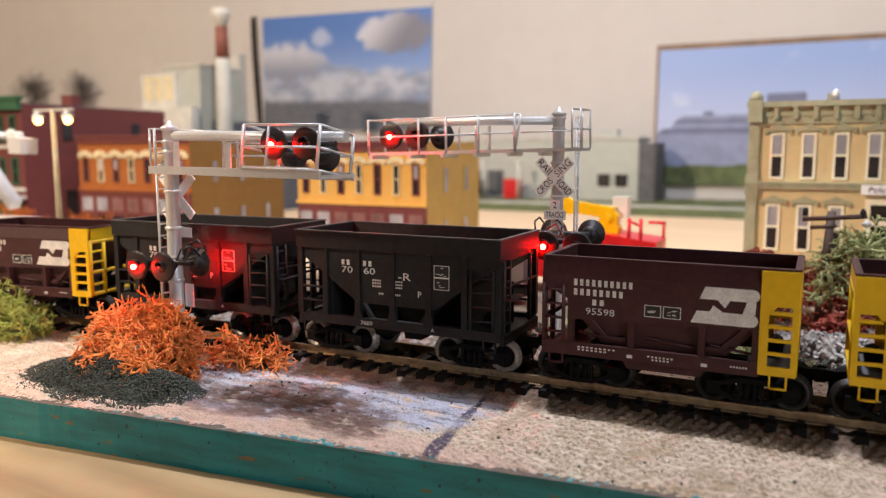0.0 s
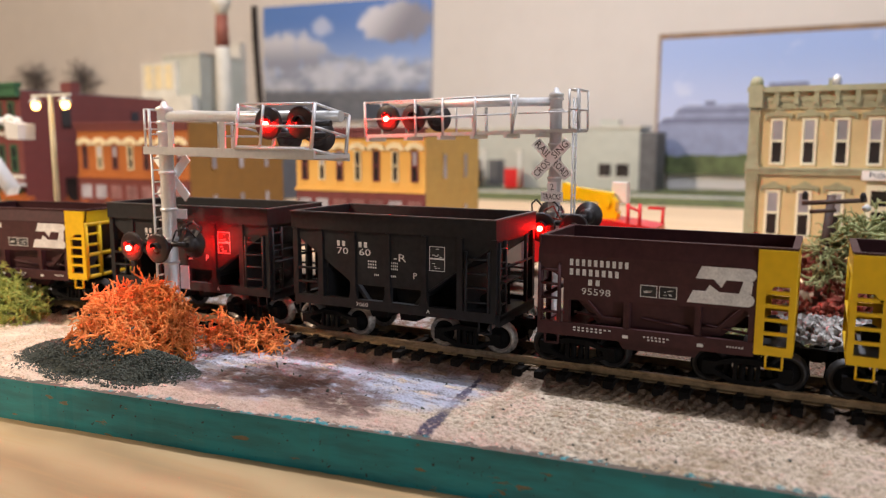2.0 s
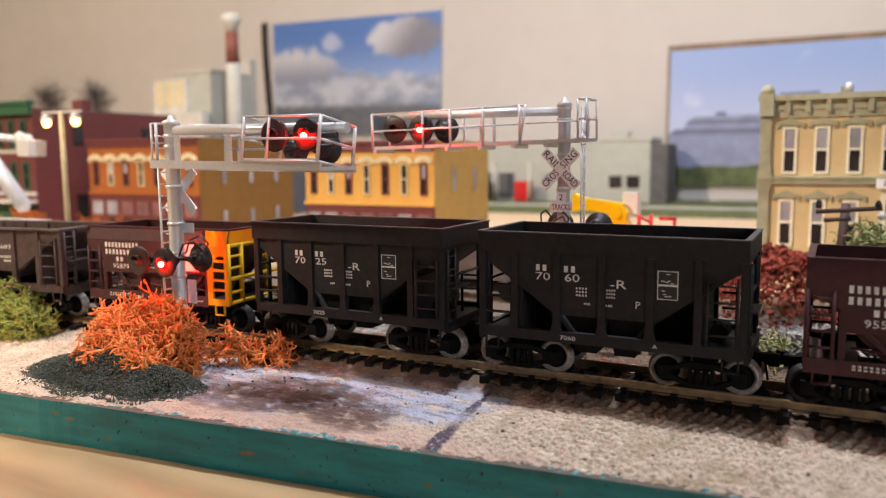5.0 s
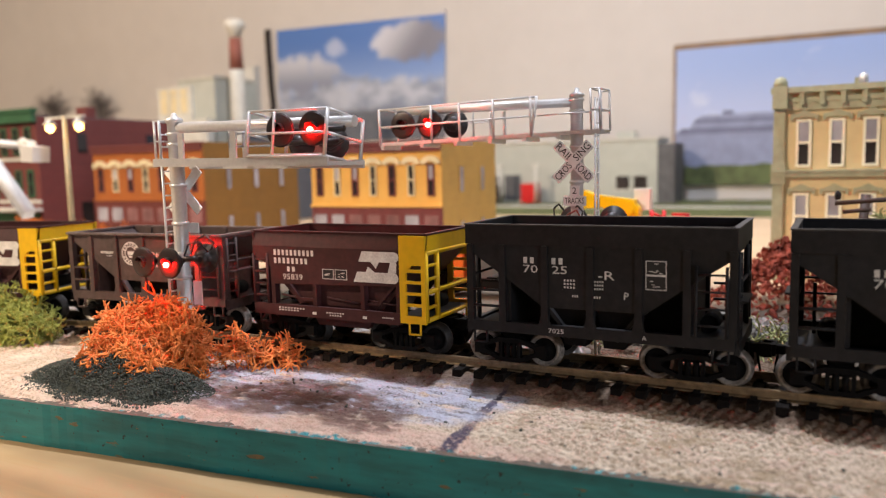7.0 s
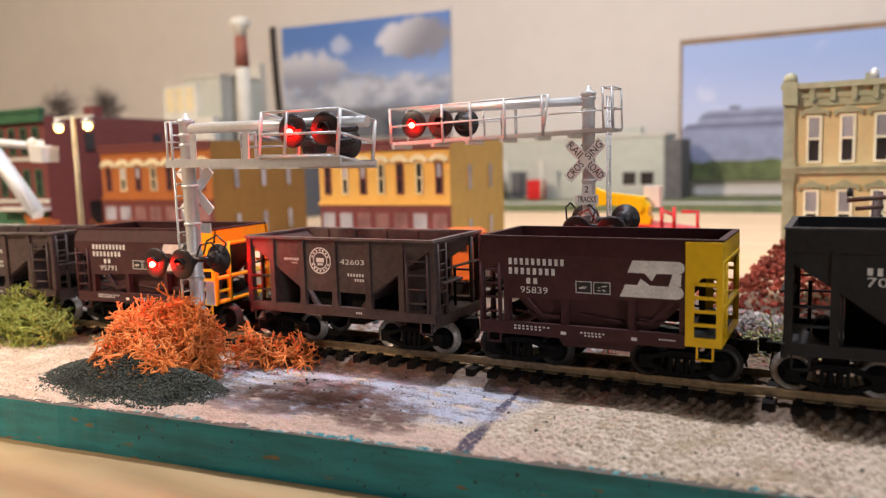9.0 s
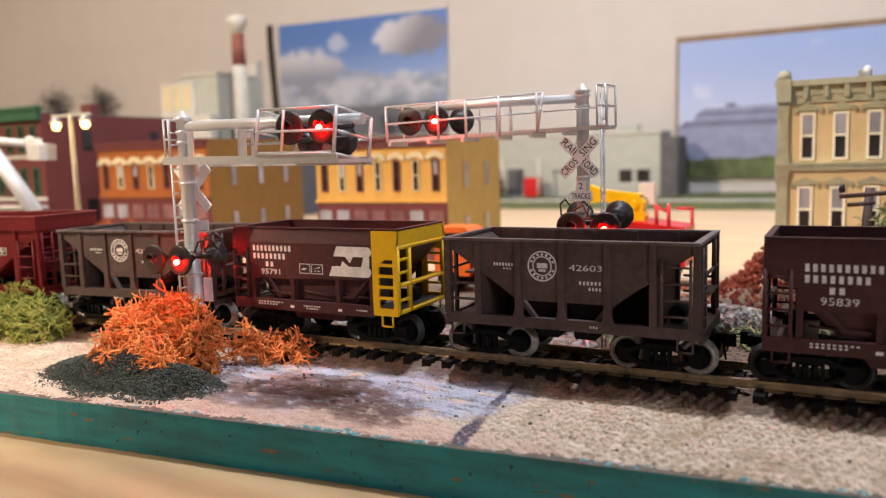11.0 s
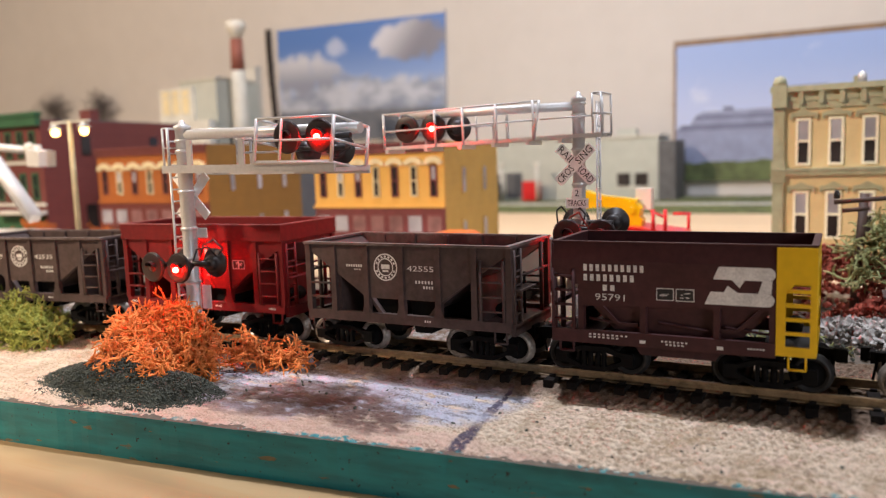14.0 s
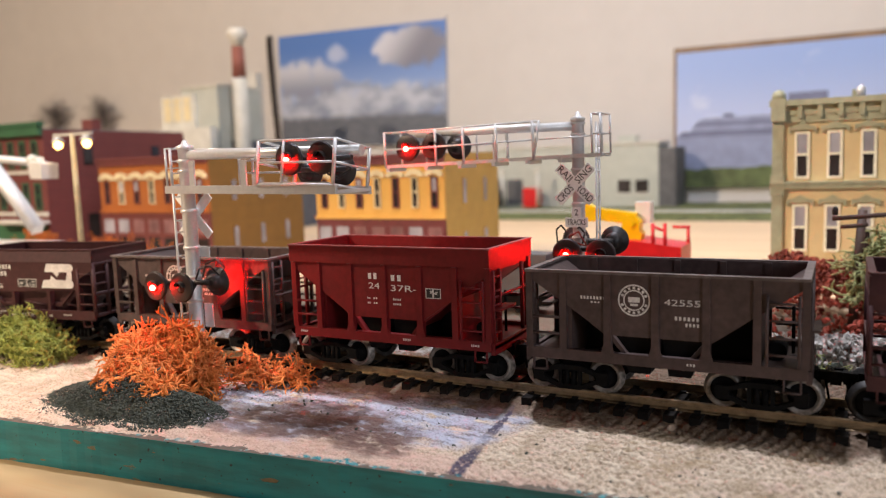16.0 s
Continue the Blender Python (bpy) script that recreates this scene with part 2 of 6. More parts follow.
def ground_material():
    m, nt, b = nodes_of("painted_scenery_base", 0.85)
    n = Net(nt)
    x, y, z = n.xyz()
    fine, mid, big = n.noise(1500), n.noise(380), n.noise(70)
    fibre = n.noise(420, 4, (0.25, 1.0, 1.0), 0.2)
    # plaster cloth with a coarse weave
    warp = n.math("MULTIPLY", n.noise(150, 3), 7.0)
    u = n.math("SINE", n.math("ADD", n.math("ADD", n.math("MULTIPLY", x, 1750.0), n.math("MULTIPLY", y, 500.0)), warp))
    v = n.math("SINE", n.math("ADD", n.math("SUBTRACT", n.math("MULTIPLY", y, 1550.0), n.math("MULTIPLY", x, 250.0)), warp))
    weave = n.math("ADD", n.math("MULTIPLY", n.math("MULTIPLY", u, v), 0.25), 0.5)
    cloth = n.step(n.math("ADD", x, n.math("MULTIPLY", n.noise(60), 0.03)), -0.045, -0.015)
    col = n.mix(n.step(fine, 0.32, 0.62), (0.40, 0.29, 0.19), (0.76, 0.61, 0.45))
    col = n.mix(n.step(fibre, 0.46, 0.66), col, n.mix(n.step(n.noise(45), 0.4, 0.6), (0.82, 0.69, 0.52), (0.80, 0.60, 0.47)))
    col = n.mix(n.math("MULTIPLY", n.step(n.noise(110, 4, (1.0, 0.35, 1.0), 0.5), 0.52, 0.66), 0.55), col, (0.42, 0.31, 0.19))
    # hollows of the weave darkened in the colour, as shade between the threads
    col = n.mix(n.math("MULTIPLY", n.math("SUBTRACT", 1.0, n.step(weave, 0.28, 0.48)), n.math("MULTIPLY", cloth, 0.5)), col, (0.3, 0.21, 0.14))
    col = n.mix(n.math("MULTIPLY", n.step(mid, 0.63, 0.72), 0.7), col, (0.25, 0.175, 0.11))
    scuff = n.math("MULTIPLY", n.step(n.noise(38, 5, (1.0, 0.5, 1.0), 0.9), 0.5, 0.6), n.step(n.noise(420, 4, (0.4, 1, 1), 1.2), 0.42, 0.6))
    col = n.mix(n.math("MULTIPLY", scuff, 0.6), col, (0.4, 0.28, 0.15))
    col = n.mix(n.step(n.noise(210, 3, (0.6, 1, 1)), 0.70, 0.735), col, (0.09, 0.07, 0.055))
    # white paint smears with brown patches over them
    white = n.math("MAXIMUM", n.blob(-0.074, -0.033, 0.034, 0.021, big, 0.4, 0.1), n.blob(-0.112, -0.037, 0.038, 0.027, n.noise(95), 0.4, 0.1))
    streak = n.noise(300, 5, (0.3, 1, 1), 0.15)
    whitecol = n.mix(n.step(n.math("ADD", n.math("MULTIPLY", streak, 0.6), n.math("MULTIPLY", fine, 0.4)), 0.36, 0.54), (0.2, 0.175, 0.175), (0.53, 0.54, 0.63))
    col = n.mix(n.math("MULTIPLY", white, n.step(n.noise(190, 6, (0.5, 1, 1)), 0.3, 0.5)), col, whitecol)
    pink = n.blob(-0.09, -0.069, 0.07, 0.009, n.noise(90), 0.5, 0.1)
    col = n.mix(n.math("MULTIPLY", pink, 0.5), col, (0.66, 0.42, 0.34))
    for cx, cy, rx, ry, rot, amount in ((-0.107, -0.051, 0.026, 0.011, 0.1, 0.9), (-0.084, -0.050, 0.020, 0.011, -0.15, 0.92), (-0.073, -0.058, 0.011, 0.008, 0.0, 0.8), (-0.117, -0.062, 0.016, 0.005, 0.1, 0.6), (-0.100, -0.038, 0.022, 0.006, 0.1, 0.6), (-0.124, -0.021, 0.020, 0.005, 0.1, 0.7)):
        patch = n.blob(cx, cy, rx, ry, n.noise(140), 0.6, rot)
        patch = n.math("MULTIPLY", patch, n.step(n.noise(330, 5, (0.5, 1, 1)), 0.25, 0.55))
        col = n.mix(n.math("MULTIPLY", patch, amount), col, n.mix(mid, (0.07, 0.035, 0.026), (0.24, 0.135, 0.105)))
    # brown earth along the track, widened and darkened as the train's shadow
    earth_shade = n.step(n.math("ADD", y, n.math("MULTIPLY", n.math("SUBTRACT", n.noise(130), 0.5), 0.016)), -0.0235, -0.0155)
    col = n.mix(n.math("MULTIPLY", earth_shade, 0.85), col, n.mix(fine, (0.055, 0.03, 0.017), (0.175, 0.1, 0.057)))
    back = n.math("MULTIPLY", n.step(y, 0.014, 0.02), n.step(n.noise(260), 0.42, 0.6))
    back = n.math("MULTIPLY", back, n.math("SUBTRACT", 1.0, n.step(x, -0.07, -0.03)))
    col = n.mix(n.math("MULTIPLY", back, 0.8), col, (0.5, 0.5, 0.48))
    # purple-blue painted line
    lx = n.math("ADD", n.math("ADD", x, 0.0465), n.math("MULTIPLY", n.math("ADD", y, 0.0425), 0.10))
    lx = n.math("ADD", lx, n.math("MULTIPLY", n.math("SUBTRACT", n.noise(420), 0.5), 0.003))
    line = n.math("SUBTRACT", 1.0, n.step(n.math("ABSOLUTE", n.math("DIVIDE", lx, n.math("ADD", 0.35, n.math("MULTIPLY", n.math("SUBTRACT", -0.015, y), 16.0)))), 0.0013, 0.0026))
    line = n.math("MULTIPLY", line, n.math("SUBTRACT", 1.0, n.step(y, -0.021, -0.013)))
    line = n.math("MULTIPLY", line, n.step(n.noise(700), 0.3, 0.5))
    rubbed = n.math("SUBTRACT", 1.0, n.math("MULTIPLY", n.blob(-0.047, -0.043, 0.006, 0.006, n.noise(300), 0.6), 0.6))
    col = n.mix(n.math("MULTIPLY", n.math("MULTIPLY", line, rubbed), 0.92), col, (0.055, 0.045, 0.09))
    # edge paint that ran over the rim
    rim = n.math("SUBTRACT", n.math("SUBTRACT", y, -0.06319), n.math("MULTIPLY", x, 0.105))
    rim = n.math("ADD", rim, n.math("MULTIPLY", n.math("SUBTRACT", n.noise(120), 0.5), 0.012))
    col = n.mix(n.math("MULTIPLY", n.math("SUBTRACT", 1.0, n.step(rim, 0.0006, 0.0020)), n.step(n.noise(600), 0.36, 0.5)), col, (0.06, 0.31, 0.33))
    nt.links.new(col, b.inputs["Base Color"])
    h = n.math("ADD", n.math("MULTIPLY", fine, 0.5), n.math("ADD", n.math("MULTIPLY", fibre, 0.8), n.math("MULTIPLY", mid, 0.9)))
    h = n.math("ADD", h, n.math("MULTIPLY", n.math("MULTIPLY", weave, cloth), 0.8))
    nt.links.new(n.bump(h, 1.0, 0.0018), b.inputs["Normal"])
    return m


def board_material():
    m, nt, b = nodes_of("bare_plywood_base", 0.75)
    n = Net(nt)
    x, y, z = n.xyz()
    grain = n.noise(40, 6, (0.12, 1, 1))
    ply = n.mix(grain, (0.62, 0.43, 0.25), (0.80, 0.62, 0.41))
    dirt = n.mix(n.noise(500), (0.05, 0.04, 0.03), (0.19, 0.15, 0.11))
    near = n.math("SUBTRACT", 1.0, n.step(n.math("ADD", y, n.math("MULTIPLY", n.noise(25), 0.08)), 0.17, 0.27))
    nt.links.new(n.mix(near, ply, dirt), b.inputs["Base Color"])
    nt.links.new(n.bump(n.noise(600), 0.4, 0.0006), b.inputs["Normal"])
    return m


def wood_material():
    m, nt, b = nodes_of("varnished_pine_bench", 0.5)
    n = Net(nt)
    warp = n.noise(9, 3, (0.5, 1, 1))
    w = nt.nodes.new("ShaderNodeTexWave")
    w.inputs["Scale"].default_value, w.inputs["Distortion"].default_value = 18, 9
    w.bands_direction = "Y"
    w.inputs["Detail"].default_value = 3
    w.inputs["Detail Scale"].default_value = 0.6
    nt.links.new(n.co, w.inputs["Vector"])
    fine = n.noise(260, 5, (0.06, 1, 1))
    c = n.mix(w.outputs["Fac"], (0.37, 0.235, 0.105), (0.52, 0.35, 0.17))
    c = n.mix(n.math("MULTIPLY", n.step(fine, 0.48, 0.7), 0.6), c, (0.5, 0.29, 0.115))
    knot = n.blob(-0.176, -0.105, 0.0022, 0.0013, n.noise(300), 0.5)
    c = n.mix(n.math("MULTIPLY", knot, 0.8), c, (0.09, 0.04, 0.02))
    c = n.mix(n.math("MULTIPLY", warp, 0.25), c, (0.58, 0.41, 0.225))
    nt.links.new(c, b.inputs["Base Color"])
    return m


def sky_print(name, cloudy):
    m, nt, b = nodes_of(name, 0.45)
    n = Net(nt)
    x, y, z = n.xyz()
    if cloudy:
        sky = n.mix(n.step(z, -0.03, 0.085), (0.26, 0.38, 0.66), (0.09, 0.2, 0.52))
        wob = n.noise(26, 6)

        def cloud(cx, cz, rx, rz, soft):
            dx, dz = n.math("DIVIDE", n.math("SUBTRACT", x, cx), rx), n.math("DIVIDE", n.math("SUBTRACT", z, cz), rz)
            r = n.math("ADD", n.math("ADD", n.math("MULTIPLY", dx, dx), n.math("MULTIPLY", dz, dz)), n.math("MULTIPLY", n.math("SUBTRACT", wob, 0.5), 3.6))
            return n.math("SUBTRACT", 1.0, n.step(r, 1 - soft, 1 + soft))
        body = n.mix(n.step(n.noise(22, 6, (0.7, 1, 1.3)), 0.36, 0.62), (0.25, 0.29, 0.39), (0.5, 0.54, 0.63))
        col = n.mix(cloud(0.0, -0.03, 0.26, 0.036, 0.6), sky, body)
        col = n.mix(cloud(-0.12, 0.018, 0.075, 0.034, 0.5), col, n.mix(n.step(z, -0.005, 0.05), (0.26, 0.29, 0.38), (0.56, 0.59, 0.67)))
        col = n.mix(n.math("MULTIPLY", cloud(-0.045, 0.062, 0.022, 0.016, 0.8), 0.6), col, (0.62, 0.67, 0.79))
        col = n.mix(cloud(0.115, 0.066, 0.075, 0.036, 0.45), col, n.mix(n.step(n.math("SUBTRACT", x, n.math("MULTIPLY", z, 0.8)), -0.02, 0.09), (0.6, 0.62, 0.7), (0.2, 0.21, 0.27)))
        land = n.math("SUBTRACT", 1.0, n.step(n.math("ADD", z, n.math("MULTIPLY", n.noise(60), 0.012)), -0.052, -0.036))
        col = n.mix(land, col, n.mix(n.noise(120, 4, (0.4, 1, 1)), (0.06, 0.075, 0.1), (0.2, 0.21, 0.24)))
    else:
        sky = n.mix(n.step(z, -0.04, 0.09), (0.50, 0.57, 0.80), (0.30, 0.42, 0.74))
        cl = n.step(n.noise(17, 5, (0.8, 1, 1.5)), 0.58, 0.75)
        col = n.mix(n.math("MULTIPLY", cl, 0.5), sky, (0.72, 0.76, 0.88))
    nt.links.new(col, b.inputs["Base Color"])
    return m


def edge_paint():
    """Old turquoise brush paint, scuffed and chipped to the wood."""
    m, nt, b = nodes_of("chipped_turquoise_edge_paint", 0.42)
    n = Net(nt)
    brush = n.noise(260, 5, (0.14, 1, 1))
    col = n.mix(n.step(brush, 0.3, 0.7), (0.004, 0.15, 0.17), (0.006, 0.25, 0.275))
    col = n.mix(n.math("MULTIPLY", n.step(n.noise(90, 5, (0.35, 1, 1)), 0.5, 0.72), 0.65), col, (0.006, 0.075, 0.082))
    chip = n.step(n.noise(330, 4, (0.22, 1, 1)), 0.645, 0.67)
    col = n.mix(n.math("MULTIPLY", chip, 0.8), col, n.mix(n.noise(500), (0.1, 0.055, 0.02), (0.34, 0.2, 0.07)))
    speck = n.step(n.noise(700, 2), 0.69, 0.72)
    col = n.mix(speck, col, (0.012, 0.02, 0.02))
    nt.links.new(col, b.inputs["Base Color"])
    nt.links.new(n.bump(n.math("ADD", brush, n.math("MULTIPLY", chip, -0.6)), 0.7, 0.0006), b.inputs["Normal"])
    return m


TEAL = edge_paint()
GROUND, BOARD, PINE = ground_material(), board_material(), wood_material()
PRINT1, PRINT2 = sky_print("cloudy_sky_print", True), sky_print("pale_sky_print", False)
PRINTLAV = mat("lavender_shed_print", (0.27, 0.31, 0.47), 0.5, vary=0.1, scale=60, bump=0)
PRINTLAVD = mat("dark_lavender_shed_print", (0.17, 0.19, 0.3), 0.5, vary=0.1, scale=60, bump=0)
BLUEGREY = mat("blue_grey_block_paint", (0.10, 0.11, 0.135), 0.8, vary=0.1, scale=60)
PRINTGREEN = mat("green_hedge_print", (0.10, 0.13, 0.05), 0.6, vary=0.3, scale=90, bump=0)


# ---- building blocks, in millimetres ----
def box(bm, x0, x1, y0, y1, z0, z1, m=None):
    vs = [bm.verts.new((x, y, z)) for z in (z0, z1) for x, y in ((x0, y0), (x1, y0), (x1, y1), (x0, y1))]
    for f in ((3, 2, 1, 0), (4, 5, 6, 7), (0, 1, 5, 4), (1, 2, 6, 5), (2, 3, 7, 6), (3, 0, 4, 7)):
        bm.faces.new([vs[i] for i in f])
    if m:
        for v in vs:
            v.co = m @ v.co
    return bm


def prism(bm, pts, y0, y1):
    """A polygon in x, z drawn out along y."""
    a = [bm.verts.new((x, y0, z)) for x, z in pts]
    b = [bm.verts.new((x, y1, z)) for x, z in pts]
    bm.faces.new(a), bm.faces.new(b[::-1])
    for i in range(len(pts)):
        j = (i + 1) % len(pts)
        bm.faces.new((a[i], b[i], b[j], a[j]))
    return bm


def rod(bm, p, q, r, seg=8, r2=None, caps=True):
    p, q = Vector(p), Vector(q)
    d = (q - p).normalized()
    u = d.orthogonal().normalized()
    v = d.cross(u)
    rings = []
    for c, rr in ((p, r), (q, r if r2 is None else r2)):
        rings.append([bm.verts.new(c + rr * (math.cos(2 * math.pi * i / seg) * u + math.sin(2 * math.pi * i / seg) * v)) for i in range(seg)])
    for i in range(seg):
        j = (i + 1) % seg
        f = bm.faces.new((rings[0][i], rings[0][j], rings[1][j], rings[1][i]))
        f.smooth = True
    if caps:
        bm.faces.new(rings[0][::-1]), bm.faces.new(rings[1])
    return bm


def bar(bm, p, q, w, h=None):
    """A square bar from p to q."""
    return rod(bm, p, q, w * 0.707, 4)


def lathe(bm, prof, axis, origin, seg=20):
    """Turned shape: prof rows (radius, along), round the axis 'x', 'y' or 'z'."""
    rings = []
    for r, h in prof:
        ring = []
        for i in range(seg):
            a = 2 * math.pi * i / seg
            c, s = r * math.cos(a), r * math.sin(a)
            p = {"x": (h, c, s), "y": (s, h, c), "z": (c, s, h)}[axis]
            ring.append(bm.verts.new(Vector(p) + Vector(origin)))
        rings.append(ring)
    for a, b in zip(rings, rings[1:]):
        for i in range(seg):
            j = (i + 1) % seg
            f = bm.faces.new((a[i], a[j], b[j], b[i]))
            f.smooth = True
    if prof[0][0] > 0:
        bm.faces.new(rings[0][::-1])
    if prof[-1][0] > 0:
        bm.faces.new(rings[-1])
    return bm


def plate(bm, quads, y0, y1):
    """A flat pierced plate: quads of (x, z) corners that share edges, drawn out along y."""
    pool, edges = {}, {}
    def v(p, y):
        key = (round(p[0], 3), round(p[1], 3), y)
        if key not in pool:
            pool[key] = bm.verts.new((p[0], y, p[1]))
        return pool[key]
    for q in quads:
        bm.faces.new([v(p, y0) for p in q]), bm.faces.new([v(p, y1) for p in reversed(q)])
        for a, b in zip(q, q[1:] + q[:1]):
            k = tuple(sorted(((round(a[0], 3), round(a[1], 3)), (round(b[0], 3), round(b[1], 3)))))
            edges.setdefault(k, []).append((a, b))
    for some in edges.values():
        if len(some) == 1:
            a, b = some[0]
            bm.faces.new((v(a, y0), v(a, y1), v(b, y1), v(b, y0)))
    return bm


def mesh_of(name, bm, material, bevel=0.0):
    if bevel:
        bmesh.ops.bevel(bm, geom=[e for e in bm.edges if not e.smooth or len(e.link_faces) == 2 and e.calc_face_angle(0) > 0.6], offset=bevel, segments=1, affect="EDGES", clamp_overlap=True)
    bmesh.ops.recalc_face_normals(bm, faces=bm.faces)
    bmesh.ops.scale(bm, vec=(0.001, 0.001, 0.001), verts=bm.verts)
    me = bpy.data.meshes.new(name)
    bm.to_mesh(me)
    bm.free()
    me.materials.append(material)
    return me


def part(name, bm, material, parent, label="", bevel=0.0, at=None):
    me = bm if isinstance(bm, bpy.types.Mesh) else mesh_of(name, bm, material, bevel)
    ob = new(name, me)
    ob.parent = parent
    if at is not None:
        ob.matrix_basis = at
    return tagged(ob, label)


def thing(name, label, category, at=None, group="", kind=""):
    ob = new(name)
    ob.empty_display_size = 0.01
    if at is not None:
        ob.matrix_basis = at
    return tagged(ob, label, category, group, kind)


def solo(name, bm, material, label, category, at=None, group="", kind="", bevel=0.0):
    ob = new(name, mesh_of(name, bm, material, bevel))
    if at is not None:
        ob.matrix_basis = at
    return tagged(ob, label, category, group, kind)


def letters(text, size, material, width=None):
    """A flat mesh of the text in the built-in font, facing -y, centred, in metres; size is the capitals' height in millimetres."""
    cu = bpy.data.curves.new("letters", "FONT")
    cu.body, cu.align_x, cu.align_y, cu.extrude, cu.resolution_u = text, "CENTER", "CENTER", 0.01, 2
    cu.size = 1.0
    ob = new("letters", cu)
    me = bpy.data.meshes.new_from_object(ob.evaluated_get(bpy.context.evaluated_depsgraph_get()))
    bpy.data.objects.remove(ob)
    bpy.data.curves.remove(cu)
    k = size / 0.69
    xs = [v.co.x for v in me.vertices]
    kx = width / (max(xs) - min(xs)) if width else k
    for v in me.vertices:
        v.co = Vector((v.co.x * kx, -v.co.z * 4, v.co.y * k)) * 0.001
    me.materials.clear()
    me.materials.append(material)
    return me


def P3(x, y, z):
    return pose(x / 1000, y / 1000, z / 1000)


def E():
    return bmesh.new()


# ---- the room ----
def slab(name, x0, x1, y0, y1, z0, z1, material, label, category):
    return solo(name, box(E(), x0, x1, y0, y1, z0, z1), material, label, category, kind="structure")


slab("wall_north", -2400, 2200, 950, 1050, -1000, 1500, WALLPAINT, "smooth beige painted room wall behind the layout", "wall")
slab("wall_south", -2400, 2200, -2300, -2200, -1000, 1500, WALLPAINT, "beige painted room wall", "wall")
slab("wall_west", -2500, -2400, -2300, 1050, -1000, 1500, WALLPAINT, "beige painted room wall", "wall")
slab("wall_east", 2200, 2300, -2300, 1050, -1000, 1500, WALLPAINT, "beige painted room wall", "wall")
slab("ceiling", -2500, 2300, -2300, 1050, 1500, 1560, CEILPAINT, "grey painted ceiling", "ceiling")
slab("floor", -2500, 2300, -2300, 1050, -1060, -1000, PINE, "plain wooden room floor", "floor")
slab("bench", -2300, 1300, -420, 948, -32, -13.5, PINE, "varnished pine bench top under the layout board", "bench")


def track_y(x):
    return -0.0006 * (x + 130) ** 2 if x < -130 else 0.0


def track_yaw(x):
    return math.atan(-0.0012 * (x + 130)) if x < -130 else 0.0


def edge_y(x):
    return -65.5 + 0.105 * (x + 22) if x < 100 else -52.7


def layout_board():
    bm = E()
    xs = [-2200 + 100 * i for i in range(17)] + [-580 + 40 * i for i in range(7)] + [-330 + 3 * i for i in range(151)] + [200, 900]
    front = [(x, edge_y(x) + 0.5 * noise.noise(Vector((x * 0.05, 2, 0))) + 0.35 * noise.noise(Vector((x * 0.3, 5, 0)))) for x in xs]
    top, low = [], []
    for x, y in front:
        top.append(bm.verts.new((x, y, -0.6)))
        low.append(bm.verts.new((x, y - 0.3, -13.5 + 0.5 * noise.noise(Vector((x * 0.11, 8, 0))) - 0.3)))
    bt = [bm.verts.new((x, 948, -0.6)) for x, y in front]
    bl = [bm.verts.new((x, 948, -13.5)) for x, y in front]
    for i in range(len(xs) - 1):
        bm.faces.new((top[i], top[i + 1], bt[i + 1], bt[i]))
        bm.faces.new((low[i + 1], low[i], bl[i], bl[i + 1]))
        f = bm.faces.new((low[i], low[i + 1], top[i + 1], top[i]))
        f.material_index = 1
        bm.faces.new((bt[i], bt[i + 1], bl[i + 1], bl[i]))
    bm.faces.new((low[0], top[0], bt[0], bl[0]))
    bm.faces.new((top[-1], low[-1], bl[-1], bt[-1]))
    ob = solo("ground", bm, BOARD, "plywood layout board with a turquoise painted front edge", "layout board", kind="structure")
    ob.data.materials.append(TEAL)
    return ob


layout_board()


def terrain():
    """The painted, uneven scenery skin between the board's edge and the track."""
    bm = E()
    nx, ny = 840, 190
    grid = []
    for i in range(nx + 1):
        x = -330 + 480 * i / nx
        y0 = edge_y(x) + 0.4
        row = []
        for j in range(ny + 1):
            v = j / ny
            y = y0 + (50 - y0) * v
            p = Vector((x, y, 0))
            h = 0.55 * noise.noise(p * 0.06) + 0.42 * noise.noise(p * 0.33) + 0.45 * noise.noise(p * 0.7 + Vector((7, 3, 0)))
            ridge = 0.35 * math.sin(y * 2.3 + 1.5 * noise.noise(p * 0.12)) * max(0, noise.noise(p * 0.05 + Vector((4, 9, 1))) + 0.35)
            cloth = max(0.0, min(1.0, (x + 35 + 25 * noise.noise(p * 0.04)) / 40))
            ridge += cloth * 0.36 * math.sin(1.75 * x + 0.5 * y + 2.6 * noise.noise(p * 0.07)) * math.sin(1.55 * y - 0.25 * x + 2.6 * noise.noise(p * 0.08))
            bed = max(0.0, min(1.0, (19.5 - abs(y - track_y(x))) / 7))
            h = h * (1 - 0.4 * bed) + 2.2 * bed
            fall = max(0.0, 1 - v * 26)
            row.append(bm.verts.new((x, y, 0.15 + h + ridge - 1.0 * fall)))
        grid.append(row)
    for i in range(nx):
        for j in range(ny):
            f = bm.faces.new((grid[i][j], grid[i + 1][j], grid[i + 1][j + 1], grid[i][j + 1]))
            f.smooth = True
    return solo("scenery_skin", bm, GROUND, "rough plaster ground with white paint smears and brown patches", "scenery ground", kind="structure")


terrain()


